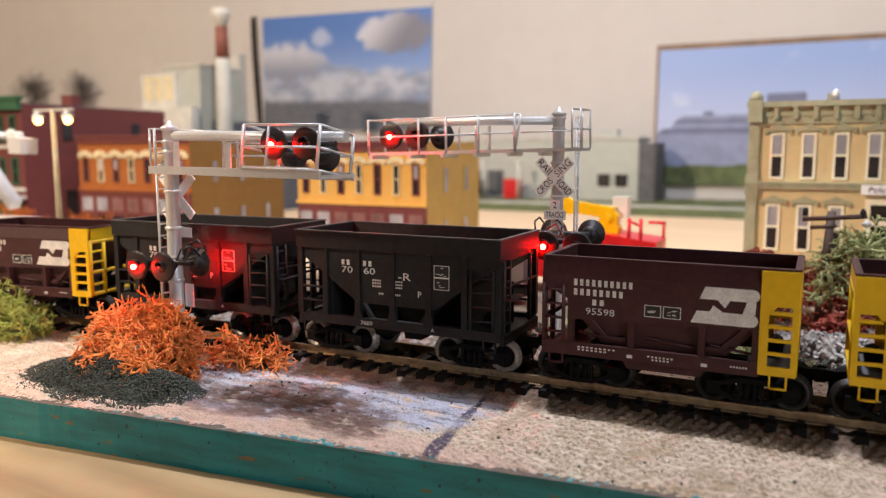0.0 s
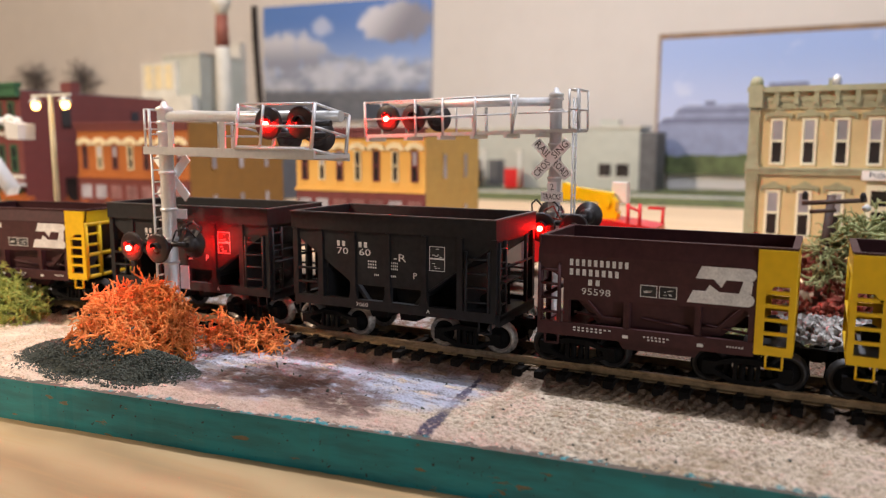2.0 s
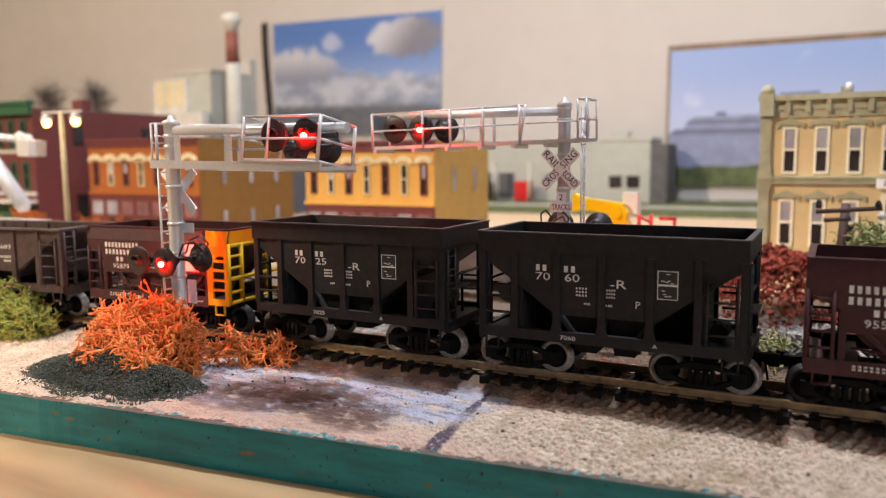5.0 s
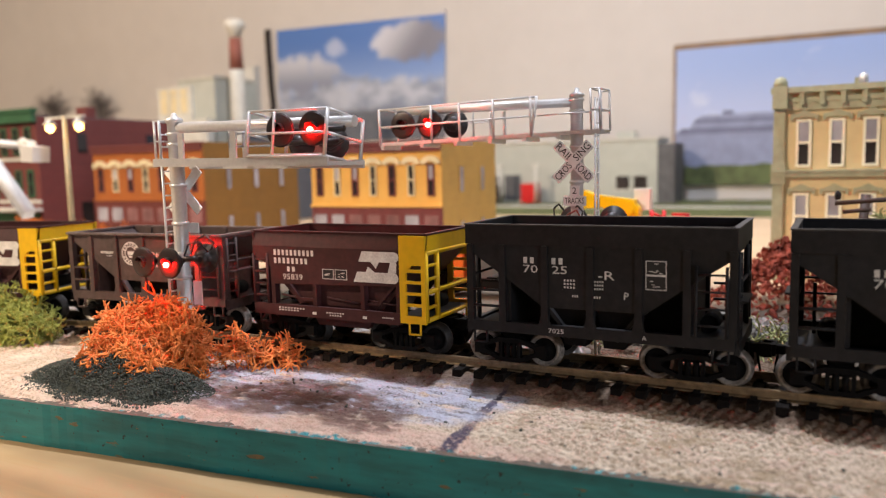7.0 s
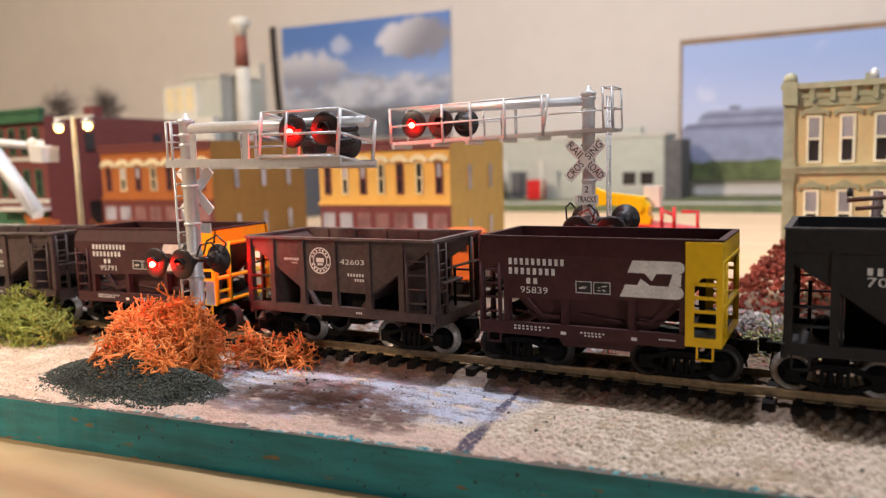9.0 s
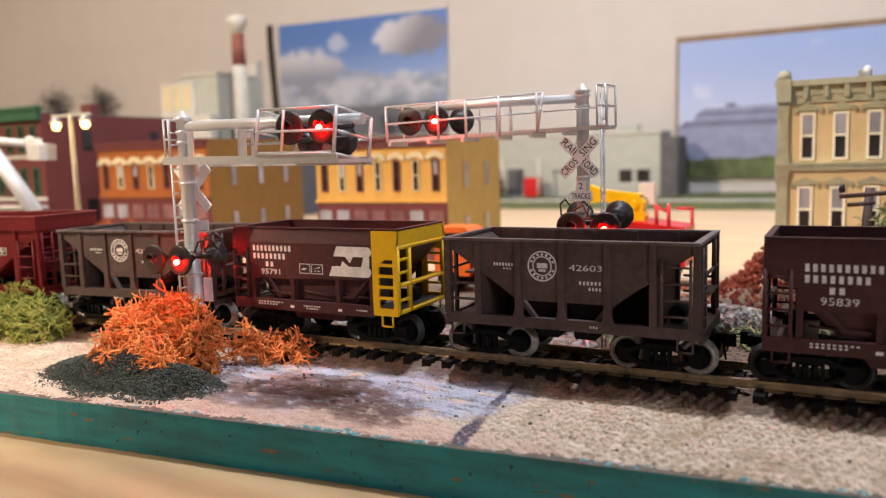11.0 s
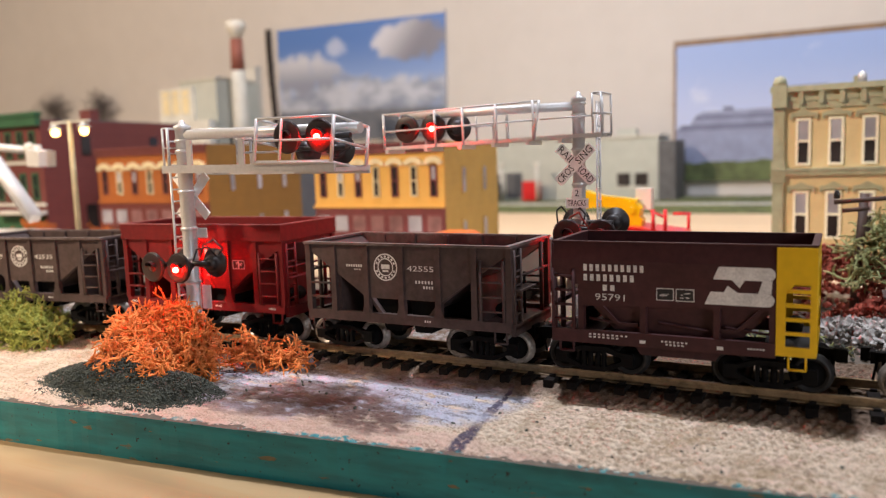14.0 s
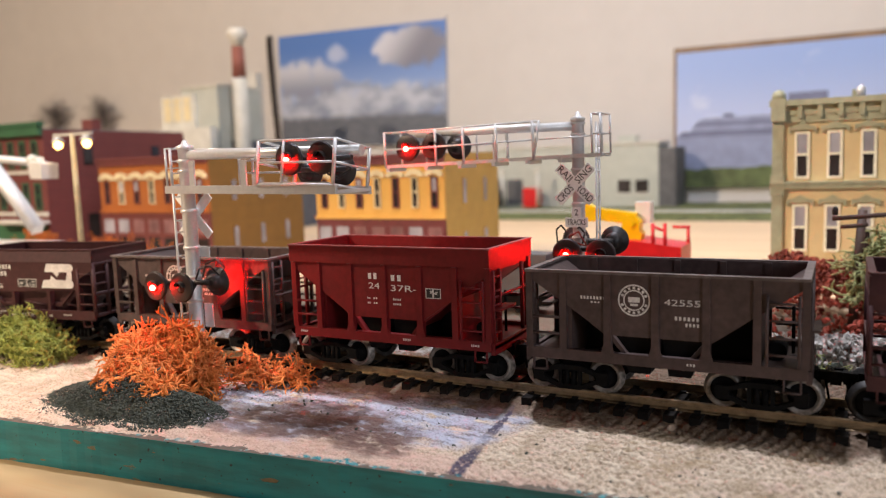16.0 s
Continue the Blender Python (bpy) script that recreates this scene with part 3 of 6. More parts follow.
# ---- the track ----
def track():
    root = thing("track", "model railway track with brass rails on black ties", "track")
    xs = [-620 + 20 * i for i in range(26)] + [-60, 0, 100, 250, 400]
    for side in (-1, 1):
        bm = E()
        prof = [(-1.2, 3.8), (1.2, 3.8), (1.2, 4.1), (0.35, 4.4), (0.35, 5.5), (0.6, 5.7), (0.6, 6.5), (-0.6, 6.5), (-0.6, 5.7), (-0.35, 5.5), (-0.35, 4.4), (-1.2, 4.1)]
        rings = []
        for x in xs:
            a, c = track_yaw(x), track_y(x)
            rings.append([bm.verts.new((x - math.sin(a) * (side * 8.7 + u), c + math.cos(a) * (side * 8.7 + u), z)) for u, z in prof])
        for r, s in zip(rings, rings[1:]):
            for i in range(len(prof)):
                j = (i + 1) % len(prof)
                bm.faces.new((r[i], r[j], s[j], s[i]))
        part("rail", bm, RAIL, root, "brass-coloured rail with a worn head")
    bm = E()
    box(bm, -1.5, 1.5, -14.5, 14.5, 0.9, 3.8)
    for s in (-1, 1):
        box(bm, -0.9, 0.9, s * 8.7 - 2.0, s * 8.7 - 0.9, 3.8, 4.5)
        box(bm, -0.9, 0.9, s * 8.7 + 0.9, s * 8.7 + 2.0, 3.8, 4.5)
    tie = mesh_of("tie", bm, TIE)
    x = -500.0
    while x < 190:
        a = track_yaw(x)
        part("tie", tie, None, root, at=pose(x / 1000, track_y(x) / 1000, 0, 0, 0, math.degrees(a) + random.uniform(-1, 1)))
        x += 7.1
    return root


track()


# ---- the ore cars ----
def wheelset_mesh(tread):
    bm = E()
    for s in (-1, 1):
        y = s * 8.3
        lathe(bm, [(0.0, y + s * 1.6), (1.3, y + s * 1.5), (1.5, y + s * 0.8), (3.6, y + s * 0.6), (4.1, y + s * 1.5), (4.8, y + s * 1.5), (4.9, y - s * 0.6), (5.5, y - s * 0.8), (5.5, y - s * 1.3), (4.0, y - s * 1.3), (0.0, y - s * 1.0)], "y", (0, 0, 0), 24)
    rod(bm, (0, -8, 0), (0, 8, 0), 1.1, 8)
    for f in bm.faces:
        c = f.calc_center_median()
        f.material_index = 1 if math.hypot(c.x, c.z) < 3.75 else 0
    me = mesh_of("wheelset", bm, tread)
    me.materials.append(TRUCKBLACK)
    return me


def sideframe_mesh(side):
    y0, y1 = (-13.0, -11.2) if side < 0 else (11.2, 13.0)
    q = []
    for s in (-1, 1):
        j, k, m = s * 11.4, s * 8.0, s * 3.4
        e = s * 2.4
        q += [[(j, -1.7), (k, -1.7), (k, -0.4), (j, -0.4)], [(j, -0.4), (k, -0.4), (k, 0.7), (j, 0.7)], [(j, 0.7), (k, 0.7), (k, 2.0), (j, 2.0)]]
        q += [[(k, 0.7), (m, 2.1), (m, 3.6), (k, 2.0)], [(k, -1.7), (m, -3.7), (m, -2.3), (k, -0.4)]]
        q += [[(m, -3.7), (e, -3.7), (e, -2.3), (m, -2.3)], [(m, -2.3), (e, -2.3), (e, 2.1), (m, 2.1)], [(m, 2.1), (e, 2.1), (e, 3.6), (m, 3.6)]]
    q += [[(-2.4, -3.7), (2.4, -3.7), (2.4, -2.3), (-2.4, -2.3)], [(-2.4, 2.1), (2.4, 2.1), (2.4, 3.6), (-2.4, 3.6)]]
    return mesh_of("sideframe", plate(E(), q, y0, y1), TRUCKBLACK)


def spring_mesh():
    return mesh_of("spring", rod(E(), (0, 0, -2.3), (0, 0, 2.1), 0.85, 8), TRUCKBLACK)


SPRING = spring_mesh()
WHEELSET, FRAME_A, FRAME_B = wheelset_mesh(WHEEL), sideframe_mesh(-1), sideframe_mesh(1)
WHEELSET_DARK = wheelset_mesh(mat("dark_wheel_steel", (0.03, 0.027, 0.025), 0.5, 0.3, vary=0.3, scale=900))
AXLE_Z, WHEEL_R = 11.35, 4.85


def add_running_gear(root, centres, half, wheels):
    for cx in centres:
        bm = E()
        box(bm, -2.6, 2.6, -11.2, 11.2, 1.0, 4.6)
        rod(bm, (0, 0, 3), (0, 0, 6), 4, 12)
        tr = part("truck", bm, TRUCKBLACK, root, "black four-wheel truck", at=P3(cx, 0, AXLE_Z))
        part("sideframe", FRAME_A, None, tr)
        part("sideframe", FRAME_B, None, tr)
        for x, y in ((-1.1, -12.1), (1.1, -12.1)):
            part("spring", SPRING, None, tr, at=P3(x, y, 0))
        for s in (-1, 1):
            part("wheelset", wheels, None, tr, "metal wheels on an axle", at=P3(9.75 * s, 0, 0))
    for s in (-1, 1):
        bm = E()
        box(bm, s * (half - 4), s * (half + 1.5), -2.6, 2.6, 13.6, 17.2)
        box(bm, s * (half + 1), s * (half + 5.2), -1.1, 1.1, 14.2, 16.6)
        prism(bm, [(s * (half + 4.4), 13.6), (s * (half + 7.2), 13.6), (s * (half + 7.2), 17.2), (s * (half + 4.4), 17.2)], -2.0 * s - 0.9, -2.0 * s + 0.9)
        box(bm, s * (half + 4.4) - 0.6, s * (half + 4.4) + 0.6, -2.2, 2.2, 13.8, 17.0)
        rod(bm, (s * (half + 3.4), 0.6, 14), (s * (half + 4.2), 1.2, 8.6), 0.35, 6)
        part("coupler", bm, TRUCKBLACK, root, "black knuckle coupler")


def ladder(bm, x0, x1, y, z0, z1, rungs, w=0.8, along="x"):
    a, b = x0 + w / 2, x1 - w / 2
    def pt(u, z):
        return (u, y, z) if along == "x" else (y, u, z)
    bar(bm, pt(a, z0), pt(a, z1), w)
    bar(bm, pt(b, z0), pt(b, z1), w)
    for i in range(rungs):
        z = z0 + (z1 - z0) * (i + 0.7) / (rungs + 0.2)
        bar(bm, pt(a, z), pt(b, z), w * 0.75)


def stirrup(bm, x, y):
    for a, b in (((x - 2, y, 18.5), (x - 2, y, 14)), ((x + 2, y, 18.5), (x + 2, y, 14)), ((x - 2, y, 14.1), (x + 2, y, 14.1))):
        bar(bm, a, b, 0.55)


def hopper_car(name, paint, high, label):
    """A short ore hopper with sloped ends, posts and open end platforms; high: with a tall rim extension."""
    root = thing(name, label, "ore car", group="ore train")
    H, top = 38.0, 43.7
    for s in (-1, 1):
        y0, y1 = (-16.3, -15.5) if s < 0 else (15.5, 16.3)
        part("side_sheet", prism(E(), [(-37, 43.6), (37, 43.6), (37, 41.2), (13.8, 25.7), (-13.8, 25.7), (-37, 41.2)], y0, y1), paint, root)
        part("side_sill", box(E(), -37.6, 37.6, s * 16.9 if s < 0 else 14.6, -14.6 if s < 0 else 16.9, 17.6, 20.7), paint, root, bevel=0.2)
        for i, x in enumerate((-37.0, -26.7, -13.7, -0.4, 13.0, 25.6, 37.0)):
            bm = E()
            w = 1.05
            prism(bm, [(x - w, 20.6), (x + w, 20.6), (x + w * 0.9, 43.4), (x - w * 0.9, 43.4)], (-17.0 if s < 0 else 14.9), (-14.9 if s < 0 else 17.0))
            part("side_post", bm, paint, root)
        # gusset plates at the foot of the middle posts
        bm = E()
        for x in (-13.7, -0.4, 13.0):
            prism(bm, [(x - 1.9, 20.6), (x + 1.9, 20.6), (x + 1.0, 23.6), (x - 1.0, 23.6)], s * 16.6 - 0.25, s * 16.6 + 0.25)
        part("gusset", bm, paint, root)
        bm = E()
        ladder(bm, s * -27.6, s * -35.9, s * 17.3, 20.8, 39.5, 4, 0.75)
        stirrup(bm, -s * 34, s * 16.3)
        part("side_ladder", bm, paint, root)
        bm = E()
        for z in (25.2, 30.0):
            bar(bm, (s * 27.6, s * 16.6, z), (s * 36.6, s * 16.6, z), 0.7)
        stirrup(bm, s * 34, s * 16.3)
        part("grab_iron", bm, paint, root)
    # top rim
    bm = E()
    if high:
        for a in ((-H, H, -17.6, -16.4), (-H, H, 16.4, 17.6), (-H, -H + 1.2, -16.4, 16.4), (H - 1.2, H, -16.4, 16.4)):
            box(bm, *a, 43.6, 49.2)
        rim = part("rim_extension", bm, paint, root, "tall plain rim extension", bevel=0.25)
        bm = E()
        for a in ((-H - 0.3, H + 0.3, -17.9, -16.3), (-H - 0.3, H + 0.3, 16.3, 17.9), (-H - 0.3, -H + 1.3, -16.3, 16.3), (H - 1.3, H + 0.3, -16.3, 16.3)):
            box(bm, *a, 49.2, 49.6)
        part("rim_lip", bm, WORN_LIT_BLACK if paint is BLACK else WORN_LIT_RED, root, "worn rim edge with a painted-in highlight")
    else:
        for a in ((-H, H, -17.8, -15.9), (-H, H, 15.9, 17.8), (-H, -H + 2.0, -15.9, 15.9), (H - 2.0, H, -15.9, 15.9)):
            box(bm, *a, 43.2, 44.0)
        part("rim_lip", bm, WORN_LIT_BROWN, root, "worn rim edge with a painted-in highlight", bevel=0.15)
    # sloped end sheets, bins and centre sill
    for s in (-1, 1):
        part("slope_sheet", prism(E(), [(s * 37.2, 43.4), (s * 37.2, 42.0), (s * 13.2, 24.4), (s * 7, 17.0), (s * 6, 17.4), (s * 12.4, 25.4)], -15.4, 15.4), paint, root)
        bm = E()
        prism(bm, [(s * 13.0, 25.4), (s * 0.8, 25.4), (s * 2.6, 14.6), (s * 8.5, 14.6)], -13.4, 13.4)
        part("discharge_bin", bm, TRUCKBLACK, root)
        part("bulkhead", box(E(), min(s * 24.6, s * 25.6), max(s * 24.6, s * 25.6), -15.3, 15.3, 17.5, 33.0), paint, root)
        bm = E()
        box(bm, s * 26.0, s * 38.6, -15.5, 15.5, 18.2, 19.2)
        part("end_platform", bm, paint, root)
        bm = E()
        box(bm, s * 37.2, s * 38.6, -15.8, 15.8, 16.4, 20.0)
        for y in (-9.5, 9.5):
            bar(bm, (s * 37.6, y, 20), (s * 37.6, y, 42.5), 1.1)
        for z in (30.0,):
            box(bm, s * 36.6, s * 40.2, -15 if s > 0 else 2, -2 if s > 0 else 15, z, z + 0.6)
        bar(bm, (s * 37.6, -15.8, 34), (s * 37.6, 15.8, 34), 0.7)
        part("end_frame", bm, paint, root)
        bm = E()
        ladder(bm, s * -15.4, s * -9.6, s * 38.2, 20, 42.6, 5, 0.7, "y")
        part("end_ladder", bm, paint, root)
        bm = E()
        rod(bm, (s * 29.5, -4.5, 21.8), (s * 29.5, 4.5, 21.8), 2.5, 12)
        rod(bm, (s * 33, 6, 19), (s * 33, 6, 33), 0.5, 6)
        part("brake_gear", bm, TRUCKBLACK, root, "black brake cylinder and rod")
    # black plate added under the slopes to keep the side openings dark
    part("centre_web", prism(E(), [(-24.5, 32), (-13, 24.6), (13, 24.6), (24.5, 32), (24.5, 18), (-24.5, 18)], -0.5, 0.5), TRUCKBLACK, root)
    part("centre_sill", box(E(), -37, 37, -2.6, 2.6, 14.4, 18.0), TRUCKBLACK, root)
    add_running_gear(root, (-26.3, 26.3), H, WHEELSET)
    return root


def ribbed_car(name, paint, yellow_ends, label):
    """An ore car with smooth tall sides, a recessed bin and, at some ends, a yellow ladder frame. yellow_ends: ends (+1, -1) in yellow."""
    root = thing(name, label, "ore car", group="ore train")
    H = 34.5
    l0, l1 = (-25.2 if -1 in yellow_ends else -26.8), (25.2 if 1 in yellow_ends else 26.8)
    for s in (-1, 1):
        o = s * 16.6
        bm = E()
        prism(bm, [(-H if -1 not in yellow_ends else l0, 40.8), (H if 1 not in yellow_ends else l1, 40.8), (H if 1 not in yellow_ends else l1, 37.5), (l1, 33.5), (l1, 29.2), (l0, 27.5), (l0, 33.5), (-H if -1 not in yellow_ends else l0, 37.5)], min(o, o - s), max(o, o - s))
        part("side_sheet", bm, paint, root)
        bm = E()
        a, b = -H, H
        vs = [bm.verts.new((x, s * y, z)) for x in (a, b) for y, z in ((16.75, 40.6), (15.5, 45.4), (14.6, 45.4), (15.6, 40.6))]
        for f in ((0, 1, 5, 4), (1, 2, 6, 5), (2, 3, 7, 6), (3, 0, 4, 7), (0, 3, 2, 1), (4, 5, 6, 7)):
            bm.faces.new([vs[i] for i in f])
        part("rim_slope", bm, paint, root)
        part("rim_lip", box(E(), a, b, min(s * 15.9, s * 14.4), max(s * 15.9, s * 14.4), 45.4, 45.9), paint, root)
        a, b = (-H if -1 not in yellow_ends else l0), (H if 1 not in yellow_ends else l1)
        part("side_sill", box(E(), a, b, min(s * 16.9, s * 15.6), max(s * 16.9, s * 15.6), 16.8, 20.6), paint, root, bevel=0.2)
        bm = E()
        for x in (l0 + 0.8, -8.4, 10.8, l1 - 0.8):
            prism(bm, [(x - 0.8, 20.5), (x + 0.8, 20.5), (x + 0.8, 29.5), (x - 0.8, 29.5)], min(s * 16.5, s * 14), max(s * 16.5, s * 14))
        part("side_post", bm, paint, root)
        bm = E()
        for x in (-18, 1.5, 18):
            bar(bm, (x - 6, s * 14.6, 23.6), (x + 7, s * 14.6, 22.2), 0.6)
        part("brake_rod", bm, paint, root)
        part("inner_bin", prism(E(), [(-25, 29), (25, 29), (17, 20.8), (-17, 20.8)], min(s * 14.0, s * 12.6), max(s * 14.0, s * 12.6)), paint, root)
    for s in (-1, 1):
        col = YELLOW if s in yellow_ends else paint
        a, b = sorted((s * (l1 if s > 0 else -l0), s * H))
        for q in (-1, 1):
            o = q * 16.9
            ya, yb = min(o, o - q), max(o, o - q)
            if s in yellow_ends:
                bm = E()
                box(bm, a, b, ya, yb, 36.0, 40.6)
                box(bm, a, b, min(q * 16.35, q * 16.9), max(q * 16.35, q * 16.9), 40.6, 45.3)
                inner, outer = s * 27.4, s * 33.0
                prism(bm, [(s * 25.2, 17.6), (inner, 17.6), (inner, 33.4), (s * 29.4, 36.0), (s * 25.2, 36.0)], ya, yb)
                prism(bm, [(outer, 17.6), (s * H, 17.6), (s * H, 36.0), (outer, 36.0)], ya, yb)
                box(bm, min(inner, outer), max(inner, outer), ya, yb, 17.6, 20.0)
                panel = part("end_panel", bm, YELLOW, root, "bright yellow side panel with a ladder opening")
                for z in (23.0, 26.6, 30.2, 33.8):
                    part("rung", box(E(), min(inner, outer), max(inner, outer), ya, yb, z, z + 0.9), YELLOW, panel)
            else:
                bm = E()
                ladder(bm, s * H, s * (27.6), o - q * 0.4, 20.5, 38.0, 4, 0.9)
                part("side_ladder", bm, paint, root)
            bm = E()
            stirrup(bm, s * 30.2, q * 16.4)
            part("step_iron", bm, col, root)
        bm = E()
        box(bm, s * (H - 0.5), s * H, -16.3, 16.3, 40.4, 45.2)
        part("end_rim", bm, col, root)
        bm = E()
        box(bm, s * (H - 1.3), s * (H - 0.5), -14.6, 14.6, 40.4, 45.4)
        box(bm, s * (H - 1.6), s * (H + 0.2), -14.4, 14.4, 45.4, 45.9)
        part("end_liner", bm, paint, root)
        bm = E()
        x = s * (H - 0.5)
        for y in (-15.6, -8.2, 15.6):
            bar(bm, (x, y, 18), (x, y, 40.6), 1.3)
        for z in (18.6, 39.8, 27.5):
            bar(bm, (x, -15.6, z), (x, 15.6, z), 1.3)
        for z in (22.5, 31.5, 35.8):
            bar(bm, (x, -15.6, z), (x, -8.2, z), 0.9)
        part("end_frame", bm, col, root)
        part("slope_sheet", prism(E(), [(s * 34.0, 41.5), (s * 34.0, 40.0), (s * 16, 22.0), (s * 10, 22.0), (s * 10, 23.0), (s * 15.4, 23.0)], -15.2, 15.2), paint, root)
        part("end_platform", box(E(), s * 22.0, s * 34.4, -15.4, 15.4, 18.0, 19.0), ROOFGREY if s in yellow_ends else paint, root)
        bm = E()
        rod(bm, (s * 28.5, -3, 21.6), (s * 28.5, 6, 21.6), 2.3, 12)
        part("brake_gear", bm, TRUCKBLACK, root)
    part("discharge_bin", prism(E(), [(-16, 23), (16, 23), (10, 13.5), (-10, 13.5)], -12.4, 12.4), paint, root)
    part("centre_sill", box(E(), -33.5, 33.5, -2.6, 2.6, 14.0, 17.6), TRUCKBLACK, root)
    add_running_gear(root, (-23.5, 23.5), H, WHEELSET_DARK)
    return root


def decal(root, bm, y=-16.75, label="", name="marking"):
    return part(name, bm, WHITEINK, root, label, at=P3(0, y, 0))


def words(root, text, x, z, size, width=None, y=-16.75, name="lettering"):
    return part(name, letters(text, size, WHITEINK, width), None, root, at=P3(x, y, z))


def bars(root, x0, x1, z0, z1, n, gap=0.45, y=-16.75):
    """A word that is not spelt out: n plain bars in its place."""
    bm = E()
    w = (x1 - x0) / n
    for i in range(n):
        box(bm, x0 + i * w, x0 + (i + 1 - gap) * w, -0.03, 0.03, z0, z1)
    return decal(root, bm, y, name="bar_marking")


def placard(root, x0, x1, z0, z1, split=None, y=-16.75):
    part("panel_ground", box(E(), x0, x1, -0.01, 0.05, z0, z1), SIGNINK, root, at=P3(0, y + 0.04, 0))
    bm = E()
    t = 0.22
    box(bm, x0, x1, -0.03, 0.03, z1 - t, z1), box(bm, x0, x1, -0.03, 0.03, z0, z0 + t)
    box(bm, x0, x0 + t, -0.03, 0.03, z0 + t, z1 - t), box(bm, x1 - t, x1, -0.03, 0.03, z0 + t, z1 - t)
    if split == "x":
        m = (x0 + x1) / 2
        box(bm, m - 0.25, m + 0.25, -0.03, 0.03, z0 + t, z1 - t)
    elif split:
        m = (z0 + z1) / 2
        box(bm, x0 + t, x1 - t, -0.03, 0.03, m - 0.25, m + 0.25)
    rng = random.Random(int(x0 * 10))
    for i in range(9):
        u, v = rng.uniform(x0 + 0.8, x1 - 1.8), rng.uniform(z0 + 0.7, z1 - 0.9)
        box(bm, u, u + rng.uniform(0.5, 1.1), -0.03, 0.03, v, v + 0.22)
    return decal(root, bm, y, name="data_panel")


def rail_emblem(root):
    """The white two-bar emblem as a plain shape."""
    bm = E()
    def rounded(x0, x1, z0, z1, lean):
        r = (z1 - z0) / 2
        pts = [(x0, z0), (x1 - r, z0)]
        pts += [(x1 - r + r * math.sin(a), (z0 + z1) / 2 - r * math.cos(a)) for a in [math.pi * i / 10 for i in range(1, 10)]]
        pts += [(x1 - r, z1), (x0 + lean, z1)]
        prism(bm, pts, -0.03, 0.03)
    rounded(9.9, 25.0, 36.6, 40.0, 1.4)
    rounded(7.8, 24.8, 29.9, 33.3, 1.5)
    prism(bm, [(20.9, 33.3), (24.0, 33.3), (24.2, 36.6), (21.9, 36.6)], -0.03, 0.03)
    prism(bm, [(14.5, 36.6), (17.7, 36.6), (16.5, 34.5)], -0.03, 0.03)
    prism(bm, [(12.6, 33.3), (16.0, 33.3), (13.5, 35.1)], -0.03, 0.03)
    return decal(root, bm, -16.75, "white two-bar railway emblem", "emblem")


def round_emblem(root, x, z, r=4.5):
    bm = E()
    for ro, ri in ((r, r * 0.9), (r * 0.66, r * 0.58)):
        for i in range(28):
            a, b = 2 * math.pi * i / 28, 2 * math.pi * (i + 1) / 28
            prism(bm, [(x + ro * math.cos(a), z + ro * math.sin(a)), (x + ri * math.cos(a), z + ri * math.sin(a)), (x + ri * math.cos(b), z + ri * math.sin(b)), (x + ro * math.cos(b), z + ro * math.sin(b))], -0.03, 0.03)
    for i in range(16):
        if i in (0, 8):
            continue
        a = 2 * math.pi * i / 16
        c, s = math.cos(a), math.sin(a)
        prism(bm, [(x + k * r * c - w * s, z + k * r * s + w * c) for k, w in ((0.7, -0.35), (0.85, -0.35), (0.85, 0.35), (0.7, 0.35))], -0.03, 0.03)
    box(bm, x - 1.6, x + 1.6, -0.03, 0.03, z - 0.6, z + 0.9)
    box(bm, x - 1.1, x + 1.1, -0.03, 0.03, z - 1.6, z - 0.9)
    return decal(root, bm, -16.45, "white round emblem with a shield", "emblem")


def mark_black(root, number):
    y = -16.4
    bars(root, -20.1, -16.0, 38.3, 40.1, 2, y=y), bars(root, -11.6, -7.4, 38.3, 40.1, 2, y=y)
    words(root, number[:2], -18.0, 36.6, 2.2, 4.4, y), words(root, number[2:], -9.2, 36.6, 2.2, 4.4, y)
    words(root, "-R", 4.0, 35.6, 2.4, 4.6, y), words(root, "P", 9.6, 30.2, 2.0, None, y)
    placard(root, 14.8, 20.3, 32.4, 40.3, "z", y)
    for z in (33.6, 32.6, 31.6):
        bars(root, -8.0, -4.4, z, z + 0.55, 4, y=y), bars(root, -0.6, 3.6, z, z + 0.55, 6, y=y)
    bars(root, -5.6, -3.6, 29.2, 29.8, 3, y=y), bars(root, 0.0, 2.8, 29.2, 29.8, 4, y=y)
    words(root, number, -10.2, 19.1, 1.3, 4.6, -16.98)
    words(root, "A", 14.6, 19.2, 1.2, None, -16.98)


def mark_brown(root, number):
    bars(root, -25.0, -7.4, 37.6, 39.5, 10, y=-16.72), bars(root, -25.0, -10.0, 34.8, 36.7, 8, y=-16.72), bars(root, -19.5, -15.2, 32.1, 33.8, 2, y=-16.72)
    words(root, number, -17.2, 30.2, 1.9, 8.4, -16.72)
    placard(root, -4.7, -0.1, 30.2, 33.6, None, -16.72), placard(root, 0.4, 5.2, 30.2, 33.6, None, -16.72)
    rail_emblem(root)
    for x0, x1, z, n in ((-23.5, -12, 19.3, 9), (-23.5, -14.5, 18.5, 7), (-3.4, 4.0, 18.7, 7), (-2.2, 3.0, 17.9, 5), (18.5, 23.0, 18.6, 6)):
        bars(root, x0, x1, z, z + 0.45, n, y=-17.0)
    for x in (-9.2, 11.0):
        bars(root, x, x + 1.6, 17.9, 18.8, 1, 0, -17.0)


